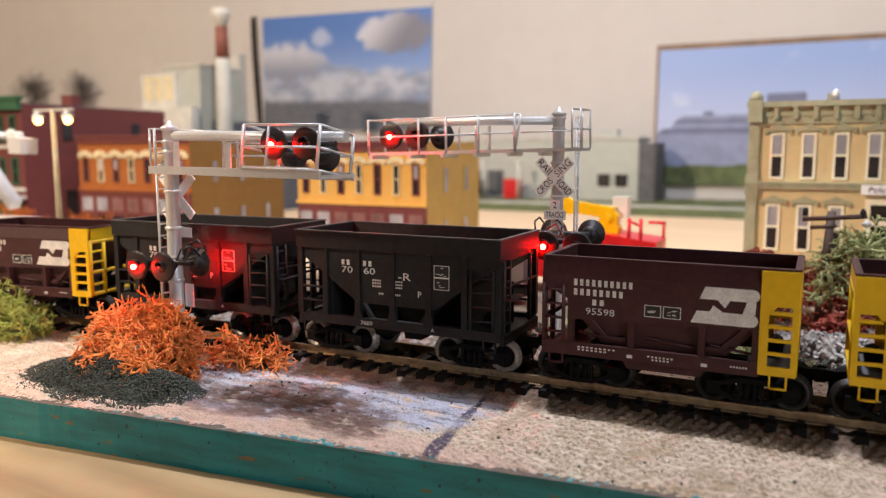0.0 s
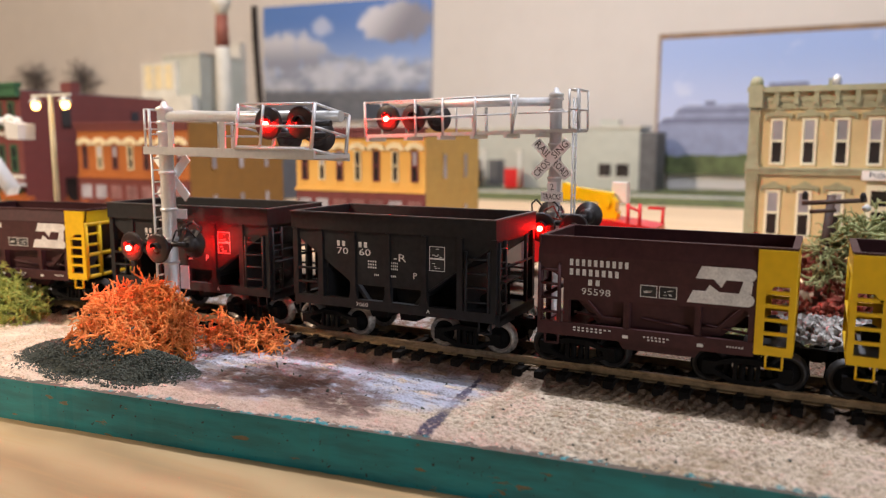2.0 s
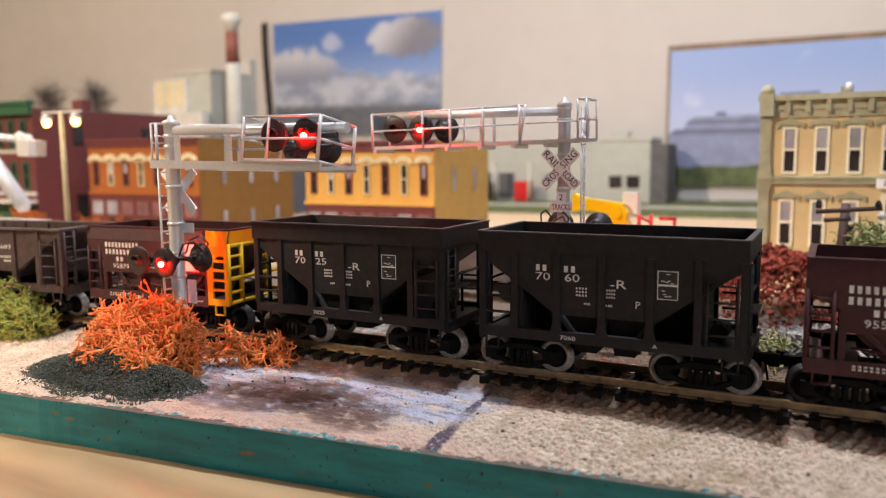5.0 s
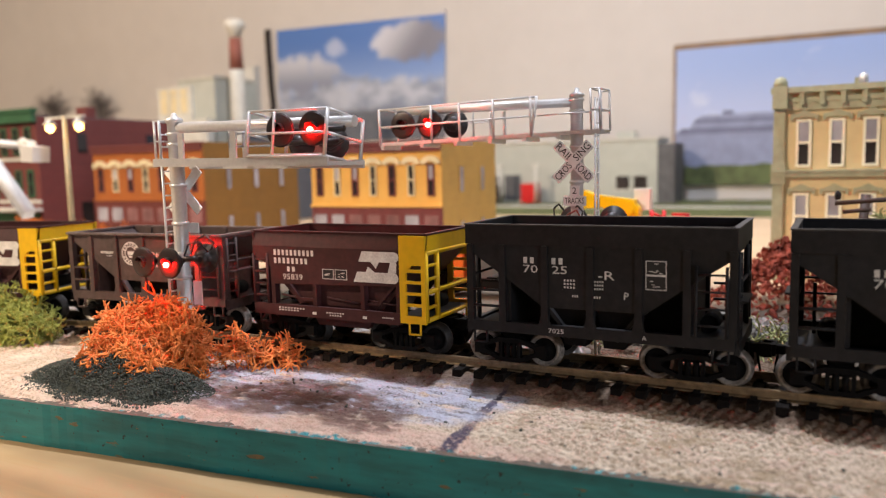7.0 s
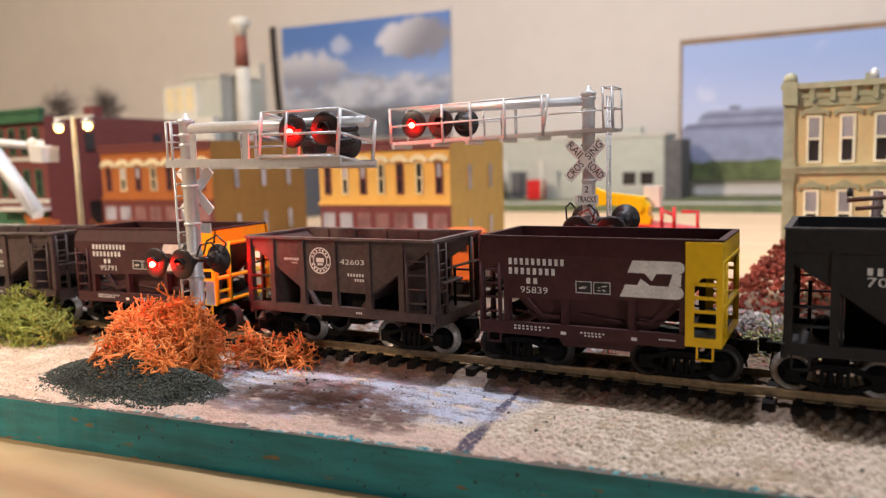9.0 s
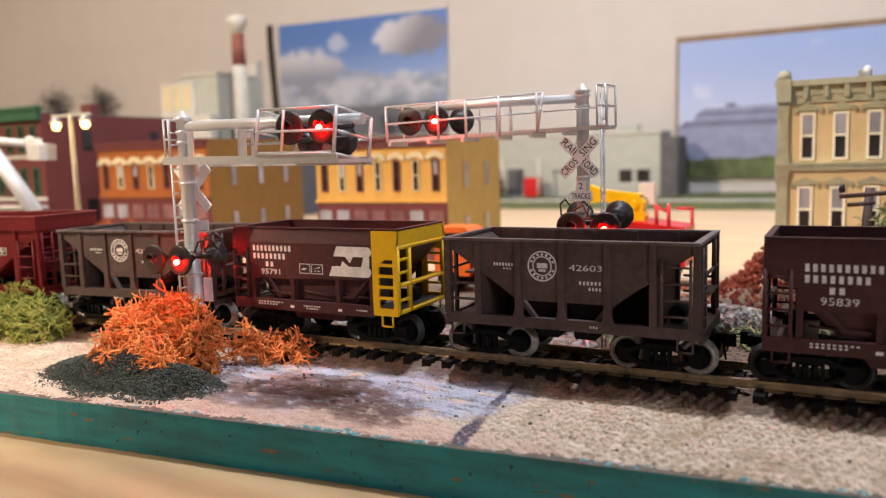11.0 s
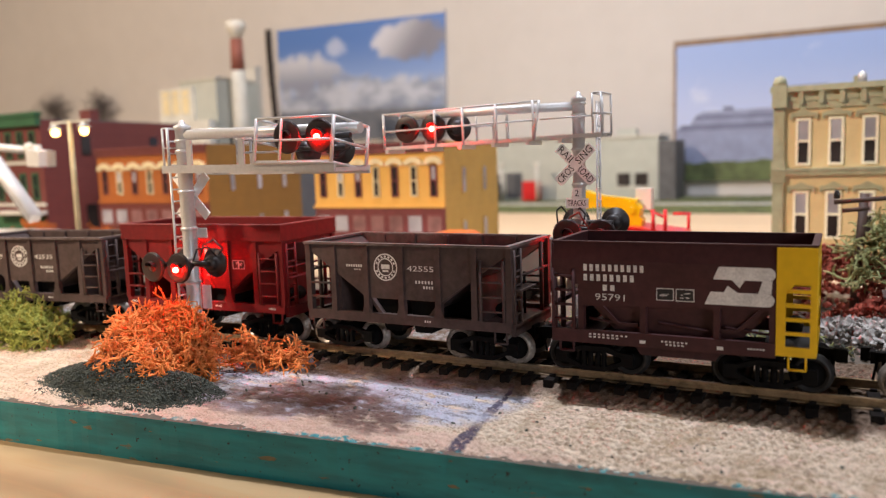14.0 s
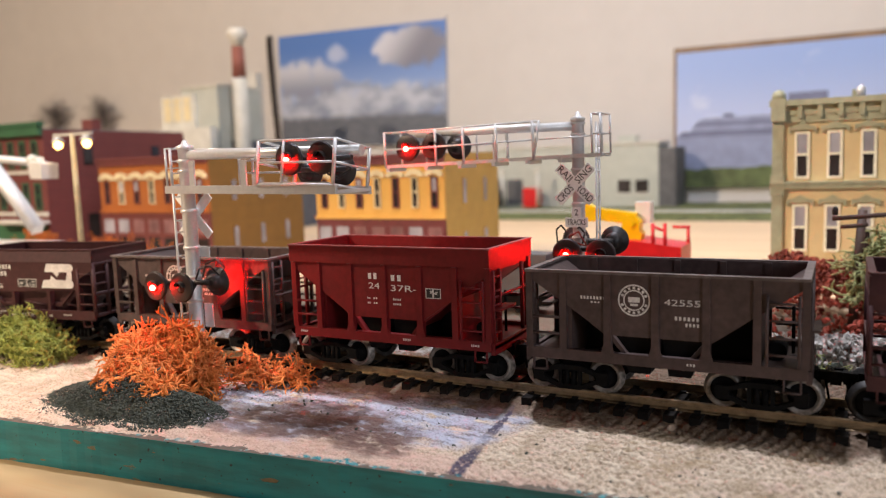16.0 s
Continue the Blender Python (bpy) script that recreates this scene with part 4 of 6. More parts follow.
def mark_round(root, number):
    round_emblem(root, -6.2, 36.1)
    words(root, number, 6.8, 35.9, 1.7, 9.6, -16.4)
    bars(root, -21.5, -14.0, 35.8, 36.7, 8, y=-16.4), bars(root, -18.5, -15.5, 34.8, 35.2, 3, y=-16.4)
    bars(root, 4.8, 11.6, 31.2, 32.2, 6, y=-16.4), bars(root, 7.6, 11.6, 29.6, 30.5, 4, y=-16.4)
    bars(root, 8.0, 10.6, 18.9, 19.6, 3, y=-16.95)


def mark_red(root, number):
    y = -16.4
    bars(root, -6.4, -2.2, 38.6, 40.6, 2, y=y), bars(root, 2.4, 7.2, 38.2, 40.2, 2, y=y)
    words(root, number[:2], -4.2, 36.3, 2.0, 4.2, y), words(root, number[2:] + "R-", 7.0, 35.8, 2.0, 9.6, y)
    placard(root, 15.2, 20.6, 33.2, 36.4, "x", y)
    for z in (31.9, 30.3):
        bars(root, -7.0, -5.6, z, z + 0.6, 2, y=y), bars(root, -4.6, -2.8, z, z + 0.6, 2, y=y), bars(root, 3.0, 6.2, z, z + 0.6, 5, y=y)
    for x in (-35, 6.5, 31):
        bars(root, x, x + 3, 18.9, 19.6, 5, y=-16.95)


CARS = []  # car, its centre along the track at the start, truck centre


def add_car(car, s0):
    CARS.append((car, s0))


blk = hopper_car("ore_hopper", BLACK, True, "black ore hopper car with white lettering on the track")
brn = ribbed_car("ore_car", BROWN, (1,), "mineral brown ore car with a yellow ladder end")
dkb = hopper_car("ore_hopper", DARKBROWN, False, "dark brown ore hopper car with a round white emblem")
red = hopper_car("ore_hopper", OXIDE, True, "red oxide ore hopper car with white lettering")
brn_l = ribbed_car("ore_car", BROWN, (-1,), "mineral brown ore car with its yellow ladder end leading the coupling")
brn_p = ribbed_car("ore_car", BROWN, (), "plain mineral brown ore car with a white emblem")
I4 = Matrix.Identity(4)
black2 = copy_thing(blk, I4)
brn2, brn3 = copy_thing(brn, I4), copy_thing(brn, I4)
dkb2, dkb3 = copy_thing(dkb, I4), copy_thing(dkb, I4)
mark_black(blk, "7060"), mark_black(black2, "7025")
mark_brown(brn, "95598"), mark_brown(brn2, "95839"), mark_brown(brn3, "95791"), mark_brown(brn_l, "95"), mark_brown(brn_p, "95")
mark_round(dkb, "42603"), mark_round(dkb2, "42555"), mark_round(dkb3, "42535")
mark_red(red, "2437")
for c, s0 in ((brn_l, 84.5), (brn, 3.3), (blk, -82.4), (black2, -170.4), (brn2, -257.3), (dkb, -344.9), (brn3, -434.7), (dkb2, -519.7), (red, -607.2), (dkb3, -695.0), (brn_p, -780.0)):
    add_car(c, s0)


# ---- crossing signals ----
BULBS = []  # bulb, its lit pose, its dark pose, phase


def signal_lamp(root, x, y, z, face, phase, hood=True):
    """A round black target with a hooded lens; face: -1 looks towards -y, 1 towards +y. The bulb slides out of its housing when lit."""
    bm = E()
    f = face
    lathe(bm, [(0.0, f * -4.2), (2.2, f * -4.0), (3.0, f * -2.4), (3.0, f * -0.5), (5.1, f * -0.5), (5.2, f * 0.0), (5.1, f * 0.3), (3.2, f * 0.3), (3.0, f * 0.05), (0.0, f * 0.05)], "y", (0, 0, 0), 28)
    lamp = part("signal_lamp", bm, DISC, root, "round black target with a red lens", at=P3(x, y, z))
    part("target_face", lathe(E(), [(1.7, f * 0.45), (4.7, f * 0.45), (5.0, f * 0.3)], "y", (0, 0, 0), 28), TARGET, lamp)
    part("lens", lathe(E(), [(0.0, f * 0.9), (1.1, f * 0.8), (1.9, f * 0.45), (1.9, f * -0.2)], "y", (0, 0, 0), 20), LENS, lamp)
    bm = E()
    rows = []
    for i in range(13):
        t = math.pi * (0.05 + 0.9 * i / 12)
        rows.append([bm.verts.new((r * math.cos(t), f * l, r * math.sin(t))) for r, l in ((1.9, 0.3), (1.9, 1.4 + 1.0 * math.sin(t)), (2.15, 1.4 + 1.0 * math.sin(t)), (2.15, 0.3))])
    for u, v in zip(rows, rows[1:]):
        for k in range(4):
            bm.faces.new((u[k], u[(k + 1) % 4], v[(k + 1) % 4], v[k]))
    bm.faces.new(rows[0]), bm.faces.new(rows[-1][::-1])
    part("hood", bm, DISC, lamp)
    bm = E()
    bmesh.ops.create_uvsphere(bm, u_segments=12, v_segments=8, radius=1.0)
    for fc in bm.faces:
        fc.smooth = True
    bulb = part("bulb", bm, BULB, lamp, "small red bulb", at=P3(0, 0, 0))
    BULBS.append((bulb, P3(0, f * 1.5, -0.4), P3(0, f * -2.0, -0.4), phase))
    return lamp


def rail_bar(root, p, q, w, at=None):
    part("rail_bar", bar(E(), p, q, w), SILVER, root, at=at)


def frame_cage(root, x0, x1, y0, y1, z0, z1, w=0.75, split=(), at=None):
    for x in (x0, x1):
        for y in (y0, y1):
            rail_bar(root, (x, y, z0), (x, y, z1), w, at)
    for z in (z0, (z0 + z1) / 2, z1):
        for y in (y0, y1):
            rail_bar(root, (x0, y, z), (x1, y, z), w * 0.8, at)
        for x in (x0, x1):
            rail_bar(root, (x, y0, z), (x, y1, z), w * 0.8, at)
    for x in split:
        for y in (y0, y1):
            rail_bar(root, (x, y, z0), (x, y, z1), w * 0.8, at)


def grid_deck(bm, x0, x1, y0, y1, z, step=1.6):
    x = x0
    while x < x1:
        box(bm, x, x + 0.5, y0, y1, z - 0.3, z + 0.3)
        x += step
    for y in (y0, y1, (y0 + y1) / 2):
        box(bm, x0, x1, y - 0.35, y + 0.35, z - 0.6, z + 0.6)


def crossbuck(root, x, y, z, size, facing, readable):
    """Two white blades; facing -1 shows the lettering towards -y."""
    for sgn, word in ((1, ("CROS", "SING")), (-1, ("RAIL", "ROAD"))):
        m = pose(x / 1000, (y + 0.35 * sgn * facing) / 1000, z / 1000, 0, -45 * sgn, 0)
        blade = part("blade", box(E(), -size, size, -0.22, 0.22, -1.75, 1.75), SIGNWHITE, root, "white crossbuck blade", at=m)
        if readable:
            for k, w in zip((-1, 1), word):
                part("lettering", letters(w, 2.5, SIGNINK, size * 0.8), None, blade, at=P3(k * size * 0.54, -0.26, 0))


def ladder_to(root, x, y, top, w=4.2):
    bm = E()
    for s in (-1, 1):
        bar(bm, (x, y + s * w / 2, 0.5), (x, y + s * w / 2, top), 0.6)
    z = 4.0
    while z < top:
        bar(bm, (x, y - w / 2, z), (x, y + w / 2, z), 0.5)
        z += 4.2
    for z in (22, 45, 70):
        bar(bm, (x, y, z), (x + (6 if x < 0 and x > -20 else 0), y, z), 0.5)
    part("ladder", bm, SILVER, root)


def wires(root, pts, material):
    bm = E()
    for a, b in zip(pts, pts[1:]):
        rod(bm, a, b, 0.32, 6)
    part("wire", bm, material, root)


def signal_near():
    px, py = -165.5, -29.0
    root = thing("crossing_signal", "silver cantilever railway crossing signal behind the orange bush", "crossing signal", P3(px, py, 0))
    part("post", lathe(E(), [(4.5, 0.3), (4.5, 1.2), (2.55, 1.4), (2.5, 83.4), (3.0, 83.5), (3.0, 84.6), (1.2, 85.4), (0.9, 86.4), (0.4, 86.8), (0, 86.8)], "z", (0, 0, 0), 20), SILVER, root)
    for z in (30.0, 38.5, 49.0, 62.0, 76.0, 79.5):
        part("clamp", lathe(E(), [(2.5, z - 0.6), (2.95, z - 0.5), (2.95, z + 0.5), (2.5, z + 0.6)], "z", (0, 0, 0), 20), SILVER, root)
    droop = Matrix.Translation((0, 0, 0.078)) @ pose(0, 0, 0, 0, 0.8, 0) @ Matrix.Translation((0, 0, -0.078))
    sway = Matrix.Translation((0, 0, 0.078)) @ pose(0, 0, 0, -9, 0.8, 0) @ Matrix.Translation((0, 0, -0.078))
    part("arm_tube", rod(E(), (2.0, 0, 81.6), (74, 0, 81.6), 1.75, 14), SILVER, root, at=droop)
    arm = part("walkway", E_deck(-0.5, 41.5, -9.0, -2.6, 70.4), SILVER, root, "silver grating walkway on a channel beam", at=droop)
    bm = E()
    box(bm, -0.5, 70.5, -9.6, -8.6, 68.6, 71.2)
    box(bm, -3.5, 70.5, 9.0, 10.0, 67.6, 70.2)
    for x in (8, 24, 41, 56, 69.5):
        box(bm, x, x + 1.2, -9, 9.4, 68.6, 69.8)
    part("channel_beam", bm, SILVER, root, at=droop)
    part("cage_floor", E_deck(40.5, 70.0, -8.6, 9.4, 70.2), SILVER, root, at=sway)
    frame_cage(root, 40.5, 70.0, -9.0, 9.6, 70.0, 83.8, 0.85, (50.5,), sway)
    bm = E()
    for x, w in ((11.0, 2.2), (33.5, 2.2)):
        box(bm, x, x + w, -9.4, -8.7, 70.4, 79.5)
    for z in (75.0, 79.2):
        bar(bm, (20, 5, z), (41, 5, z), 0.7)
    for x in (20, 26):
        bar(bm, (x, 5, 70), (x, 5, 83.5), 0.7)
    bar(bm, (20, 5, 83.3), (-5, 5, 83.8), 0.6)
    part("walkway_rail", bm, SILVER, root, at=droop)
    frame_cage(root, -5.4, -3.2, -4.0, 5.0, 70.4, 84.0, 0.55)
    ladder_to(root, -5.4, 0.5, 84, 4.4)
    for x, y, f, ph in ((51.0, -6.4, -1, 0), (63.4, -6.4, -1, 1), (48.0, 8.0, 1, 0), (61.0, 8.0, 1, 1)):
        signal_lamp(root, x, y, 78.6 if f < 0 else 74.6, f, ph)
    bm = E()
    rod(bm, (44, -2.6, 78.4), (72, -2.6, 78.4), 0.9, 8)
    rod(bm, (42, 3.6, 75), (66, 3.6, 75), 0.9, 8)
    rod(bm, (58, 0, 81), (58, 3.6, 75), 0.7, 8), rod(bm, (57, 0, 81), (57, -2.6, 78.4), 0.7, 8)
    part("lamp_bracket", bm, DISC, root)
    crossbuck(root, -1.2, 3.6, 60.3, 10.2, 1, False)
    part("track_count_plate", box(E(), -3.2, 5.2, 3.0, 3.4, 45.5, 49.0), SIGNWHITE, root, "white plate seen from its back")
    part("instruction_plate", box(E(), 1.0, 5.0, 3.0, 3.4, 20.0, 28.5), SIGNWHITE, root, "small white instruction plate")
    for x, y, f, ph in ((-7.0, -11.0, -1, 0), (5.4, -11.0, -1, 1), (-5.8, 3.9, 1, 1), (7.4, 3.9, 1, 0)):
        signal_lamp(root, x, y, 36.6, f, ph)
    bm = E()
    rod(bm, (-8, -6.6, 36.8), (7, -6.6, 36.8), 1.0, 8)
    rod(bm, (-7, -1.0, 36.8), (9, -1.0, 36.8), 1.0, 8)
    rod(bm, (0, -6.6, 36.8), (0, 0, 36.8), 1.2, 8)
    part("crossarm", bm, DISC, root)
    wires(root, [(2, 2, 38), (5, 1, 43), (9, 2, 45), (12, 3, 42), (8, 4, 38)], WIRE)
    wires(root, [(3, -2, 38), (6, -3, 42), (10, -2, 43), (9, 3, 39)], WIRE)
    wires(root, [(62, -3, 77), (64, -4, 73.5), (67, -3, 72.5), (69, 1, 75)], WIRE)
    return root


def E_deck(x0, x1, y0, y1, z):
    bm = E()
    grid_deck(bm, x0, x1, y0, y1, z)
    return bm


def signal_far():
    px, py = -43.4, 34.0
    root = thing("crossing_signal", "silver cantilever railway crossing signal with crossbuck and two-track plate", "crossing signal", P3(px, py, 0))
    part("post", lathe(E(), [(4.5, 0.0), (4.5, 1.0), (2.2, 1.2), (2.15, 88.6), (2.6, 88.7), (2.6, 89.7), (1.0, 90.4), (0.8, 91.6), (0, 92.0)], "z", (0, 0, 0), 20), SILVER, root)
    for z in (48, 60.0, 72.0, 84.0, 87.8):
        part("clamp", lathe(E(), [(2.15, z - 0.5), (2.6, z - 0.4), (2.6, z + 0.4), (2.15, z + 0.5)], "z", (0, 0, 0), 20), SILVER, root)
    part("arm_tube", rod(E(), (-1.5, 0, 87.0), (-67.5, 0, 87.4), 1.55, 14), SILVER, root)
    m = pose(0, 0, 0, 0, -1.2, 0)
    bm = E()
    grid_deck(bm, -73, 11.5, -6.5, 5.5, 76.6)
    for x in (-73, -56, -42, -28.5, -15.5, -3.5):
        box(bm, x, x + 1.4, -7.0, 6.0, 74.6, 76.2)
    part("walkway", bm, SILVER, root, "silver grating walkway", at=m)
    bm = E()
    for x in (-73.2, -51.0, -39.6, -26.4, -12.4):
        bar(bm, (x, -6.8, 76), (x, -6.8, 89.6), 0.7)
    bar(bm, (-12.4, -6.8, 76), (-10.0, -6.8, 89.6), 0.7)
    for z in (83.0, 89.4):
        bar(bm, (-73.2, -6.8, z), (-10.6, -6.8, z), 0.6)
    part("front_rail", bm, SILVER, root, at=m)
    bm = E()
    for x in (-73.2, -62, -40, -33):
        bar(bm, (x, 5.8, 76), (x, 5.8, 90), 0.6)
    for z in (83.0, 90.0):
        bar(bm, (-73.2, 5.8, z), (-33, 5.8, z), 0.55)
    for z in (76.4, 83, 89.6):
        bar(bm, (-73.2, -6.8, z), (-73.2, 5.8, z), 0.6)
    bar(bm, (-25, 0, 76), (-25, 0, 86), 0.9)
    part("back_rail", bm, SILVER, root, at=m)
    frame_cage(root, 8.6, 11.6, -6.5, 5.5, 77, 90.4, 0.6, (), m)
    rail_bar(root, (-10, -6.5, 83), (8.6, -6.5, 83), 0.5, m)
    ladder_to(root, 7.2, -1.0, 88, 3.6)
    for x, y, f, ph in ((-65.4, -5.6, -1, 0), (-54.0, -5.6, -1, 1), (-60, 5.6, 1, 1), (-49.0, 5.6, 1, 0)):
        signal_lamp(root, x, y, 82.0, f, ph)
    bm = E()
    rod(bm, (-68, -1.6, 82), (-46, -1.6, 82), 0.9, 8)
    rod(bm, (-68, 1.8, 82), (-46, 1.8, 82), 0.9, 8)
    part("lamp_bracket", bm, DISC, root)
    wires(root, [(-60, -2, 84), (-58, -2.4, 85.5), (-56, -2, 84), (-55, -2, 82)], REDWIRE)
    crossbuck(root, -0.4, -2.9, 66.9, 8.6, -1, True)
    p = part("track_count_plate", box(E(), -4.0, 4.0, -3.0, -2.6, 51.9, 55.3), SIGNWHITE, root, "white plate lettered in black")
    part("lettering", letters("TRACKS", 2.0, SIGNINK, 6.6), None, p, at=P3(0, -3.05, 53.6))
    p = part("number_plate", box(E(), -1.7, 1.7, -3.0, -2.6, 55.4, 58.8), SIGNWHITE, root, "small white plate with a black number")
    part("lettering", letters("2", 2.2, SIGNINK), None, p, at=P3(0, -3.05, 57.0))
    part("instruction_plate", box(E(), -4, 1.0, -3.0, -2.6, 22, 36), SIGNWHITE, root, "white instruction plate")
    for x, y, f, ph in ((-0.4, -12.6, -1, 0), (11.2, -12.6, -1, 1), (-5.0, 12.0, 1, 1), (9.4, 12.0, 1, 0)):
        signal_lamp(root, x, y, 43.8 if f < 0 else 46.0, f, ph)
    bm = E()
    rod(bm, (-3, -8.2, 45), (10, -8.2, 45), 1.0, 8)
    rod(bm, (-6, 7.6, 46), (10, 7.6, 46), 1.0, 8)
    rod(bm, (0, -8.2, 45), (0, 7.6, 46), 1.2, 8)
    part("crossarm", bm, DISC, root)
    wires(root, [(-5, 1, 50), (-6, -2, 52.5), (-7.4, -3, 51), (-7, -3, 46)], WIRE)
    wires(root, [(-4, -2, 46), (-2, -4, 49.0), (1, -4, 50.5), (3, -4, 47), (4, -3, 45)], REDWIRE)
    wires(root, [(-3, -2, 45), (0, -4, 46.4), (4, -3, 45.4)], REDWIRE)
    wires(root, [(-2, 1, 50), (1, -3, 52), (3, -3.4, 50), (2, -3, 46)], WIRE)
    return root


signal_near(), signal_far()


# ---- bushes and ground foam ----
def twigs(bm, rng, n, place, length, r, lean=0.5, branch=2, seg=3):
    for _ in range(n):
        p, d = place(rng)
        p, d = Vector(p), Vector(d).normalized()
        l = length * rng.uniform(0.5, 1.2)
        def grow(p, d, l, r, depth):
            for k in range(2):
                d = (d + Vector((rng.uniform(-lean, lean), rng.uniform(-lean, lean), rng.uniform(-lean, lean)))).normalized()
                q = p + d * l / 2
                rod(bm, p, q, r, seg, r * 0.8, caps=False)
                p, r = q, r * 0.8
            if depth:
                for _ in range(2):
                    e = (d + Vector((rng.uniform(-0.9, 0.9), rng.uniform(-0.9, 0.9), rng.uniform(-0.7, 0.9)))).normalized()
                    grow(p, e, l * 0.6, r * 0.85, depth - 1)
        grow(p, d, l, r, branch)


def sprig(bm, rng, p, d, l, r, depth):
    """A forked, curving lichen stem as one round tube per branch."""
    rings, seg = [], 5
    bend = Vector((rng.uniform(-1, 1), rng.uniform(-1, 1), rng.uniform(-0.8, 0.8))) * 0.62
    steps = 3
    for k in range(steps + 1):
        u = d.orthogonal().normalized()
        v = d.cross(u)
        rr = r * (1 - 0.22 * k / steps) * (0.6 if k == steps and depth == 0 else 1)
        rings.append([bm.verts.new(p + rr * (math.cos(2 * math.pi * i / seg) * u + math.sin(2 * math.pi * i / seg) * v)) for i in range(seg)])
        if k < steps:
            p = p + d * l / steps
            d = (d + bend * rng.uniform(0.5, 1.3)).normalized()
    for a, b in zip(rings, rings[1:]):
        for i in range(seg):
            bm.faces.new((a[i], a[(i + 1) % seg], b[(i + 1) % seg], b[i])).smooth = True
    bm.faces.new(rings[-1])
    if depth:
        side = d.orthogonal().normalized()
        side = (Matrix.Rotation(rng.uniform(0, 6.3), 3, d) @ side)
        fan = rng.uniform(0.35, 0.75)
        for w in ((1, -1) if rng.random() < 0.8 else (1, -1, 0.1)):
            e = (d + side * fan * w + Vector((rng.uniform(-0.2, 0.2), rng.uniform(-0.2, 0.2), rng.uniform(-0.1, 0.25)))).normalized()
            sprig(bm, rng, p - d * r * 0.4, e, l * rng.uniform(0.6, 0.9), r * 0.84, depth - 1)


def heap(name, label, at, mounds, n, length, r, material, seed, up=0.12, branch=2, tufts=7):
    """A pile of branching lichen over a few mounds (x, y, rx, ry, h), in tufts that could be pulled apart."""
    rng = random.Random(seed)
    root = thing(name, label, "bush", at)
    tot = sum(m[2] * m[3] for m in mounds)
    for x, y, rx, ry, h in mounds:
        spots = []
        for _ in range(max(4, int(n * rx * ry / tot))):
            while True:
                a, b = rng.uniform(-1, 1), rng.uniform(-1, 1)
                if a * a + b * b < 1:
                    break
            k = math.sqrt(1 - a * a - b * b)
            out = Vector((a / rx, b / ry, k / h)).normalized()
            d = Vector((rng.uniform(-1, 1), rng.uniform(-1, 1), rng.uniform(-0.7, 0.7)))
            d = (d - out * d.dot(out) + out * rng.uniform(-0.25, up)).normalized()
            spots.append((Vector((x + a * rx * 0.86, y + b * ry * 0.86, max(0.8, h * k * rng.uniform(0.6, 0.98)))), d))
        spots.sort(key=lambda s: math.atan2(s[0][1] - y, s[0][0] - x))
        step = max(1, len(spots) // tufts)
        for q in range(0, len(spots), step):
            bm = E()
            for p, d in spots[q:q + step]:
                sprig(bm, rng, p, d, length * rng.uniform(0.55, 1.4), r * rng.uniform(0.8, 1.2), branch)
            part("tuft", bm, material, root)
    return root


def clumps(name, label, category, at, spots, n, size, material, seed, kind="stuff"):
    """Crumbs of foam or rock: small uneven lumps over mounds (x, y, rx, ry, h)."""
    rng = random.Random(seed)
    bm = E()
    tot = sum(m[2] * m[3] for m in spots)
    for x, y, rx, ry, h in spots:
        for _ in range(int(n * rx * ry / tot)):
            a, b = rng.gauss(0, 0.5), rng.gauss(0, 0.5)
            d = a * a + b * b
            if n > 5000:
                lim = 1.0 + 0.5 * noise.noise(Vector((2.2 * math.cos(math.atan2(b, a)), 2.2 * math.sin(math.atan2(b, a)), rx * 0.1)))
                while d > lim or y + b * ry < -18:
                    a, b = rng.uniform(-1.1, 1.1), rng.uniform(-1.1, 1.1)
                    d = a * a + b * b
                    lim = 1.0 + 0.5 * noise.noise(Vector((2.2 * math.cos(math.atan2(b, a)), 2.2 * math.sin(math.atan2(b, a)), rx * 0.1)))
            z = h * max(0.0, 1 - d) * rng.uniform(0.75, 1.02)
            s = size * rng.uniform(0.45, 1.25)
            m = Matrix.LocRotScale((x + a * rx, y + b * ry, z + s * (0.1 if n > 5000 else 0.3)), Euler((rng.uniform(0, 6), rng.uniform(0, 6), rng.uniform(0, 6))), (s, s * rng.uniform(0.6, 1), s * rng.uniform(0.5, 0.9)))
            g = bmesh.ops.create_icosphere(bm, subdivisions=1, radius=1.0, matrix=m) if n < 60 else None
            if g is None:
                vs = [bm.verts.new(m @ (Vector(c) * rng.uniform(0.75, 1.25))) for c in ((1, 0, 0), (-1, 0, 0), (0, 1, 0), (0, -1, 0), (0, 0, 1), (0, 0, -1), (0.7, 0.7, 0.3), (-0.7, -0.6, 0.4))]
                for f in ((0, 6, 4), (6, 2, 4), (2, 1, 4), (1, 7, 4), (7, 3, 4), (3, 0, 4), (2, 0, 5), (6, 0, 2), (1, 2, 5), (3, 1, 5), (7, 1, 3), (0, 3, 5)):
                    bm.faces.new([vs[i] for i in f]).smooth = n > 5000
    return solo(name, bm, material, label, category, at, kind=kind)


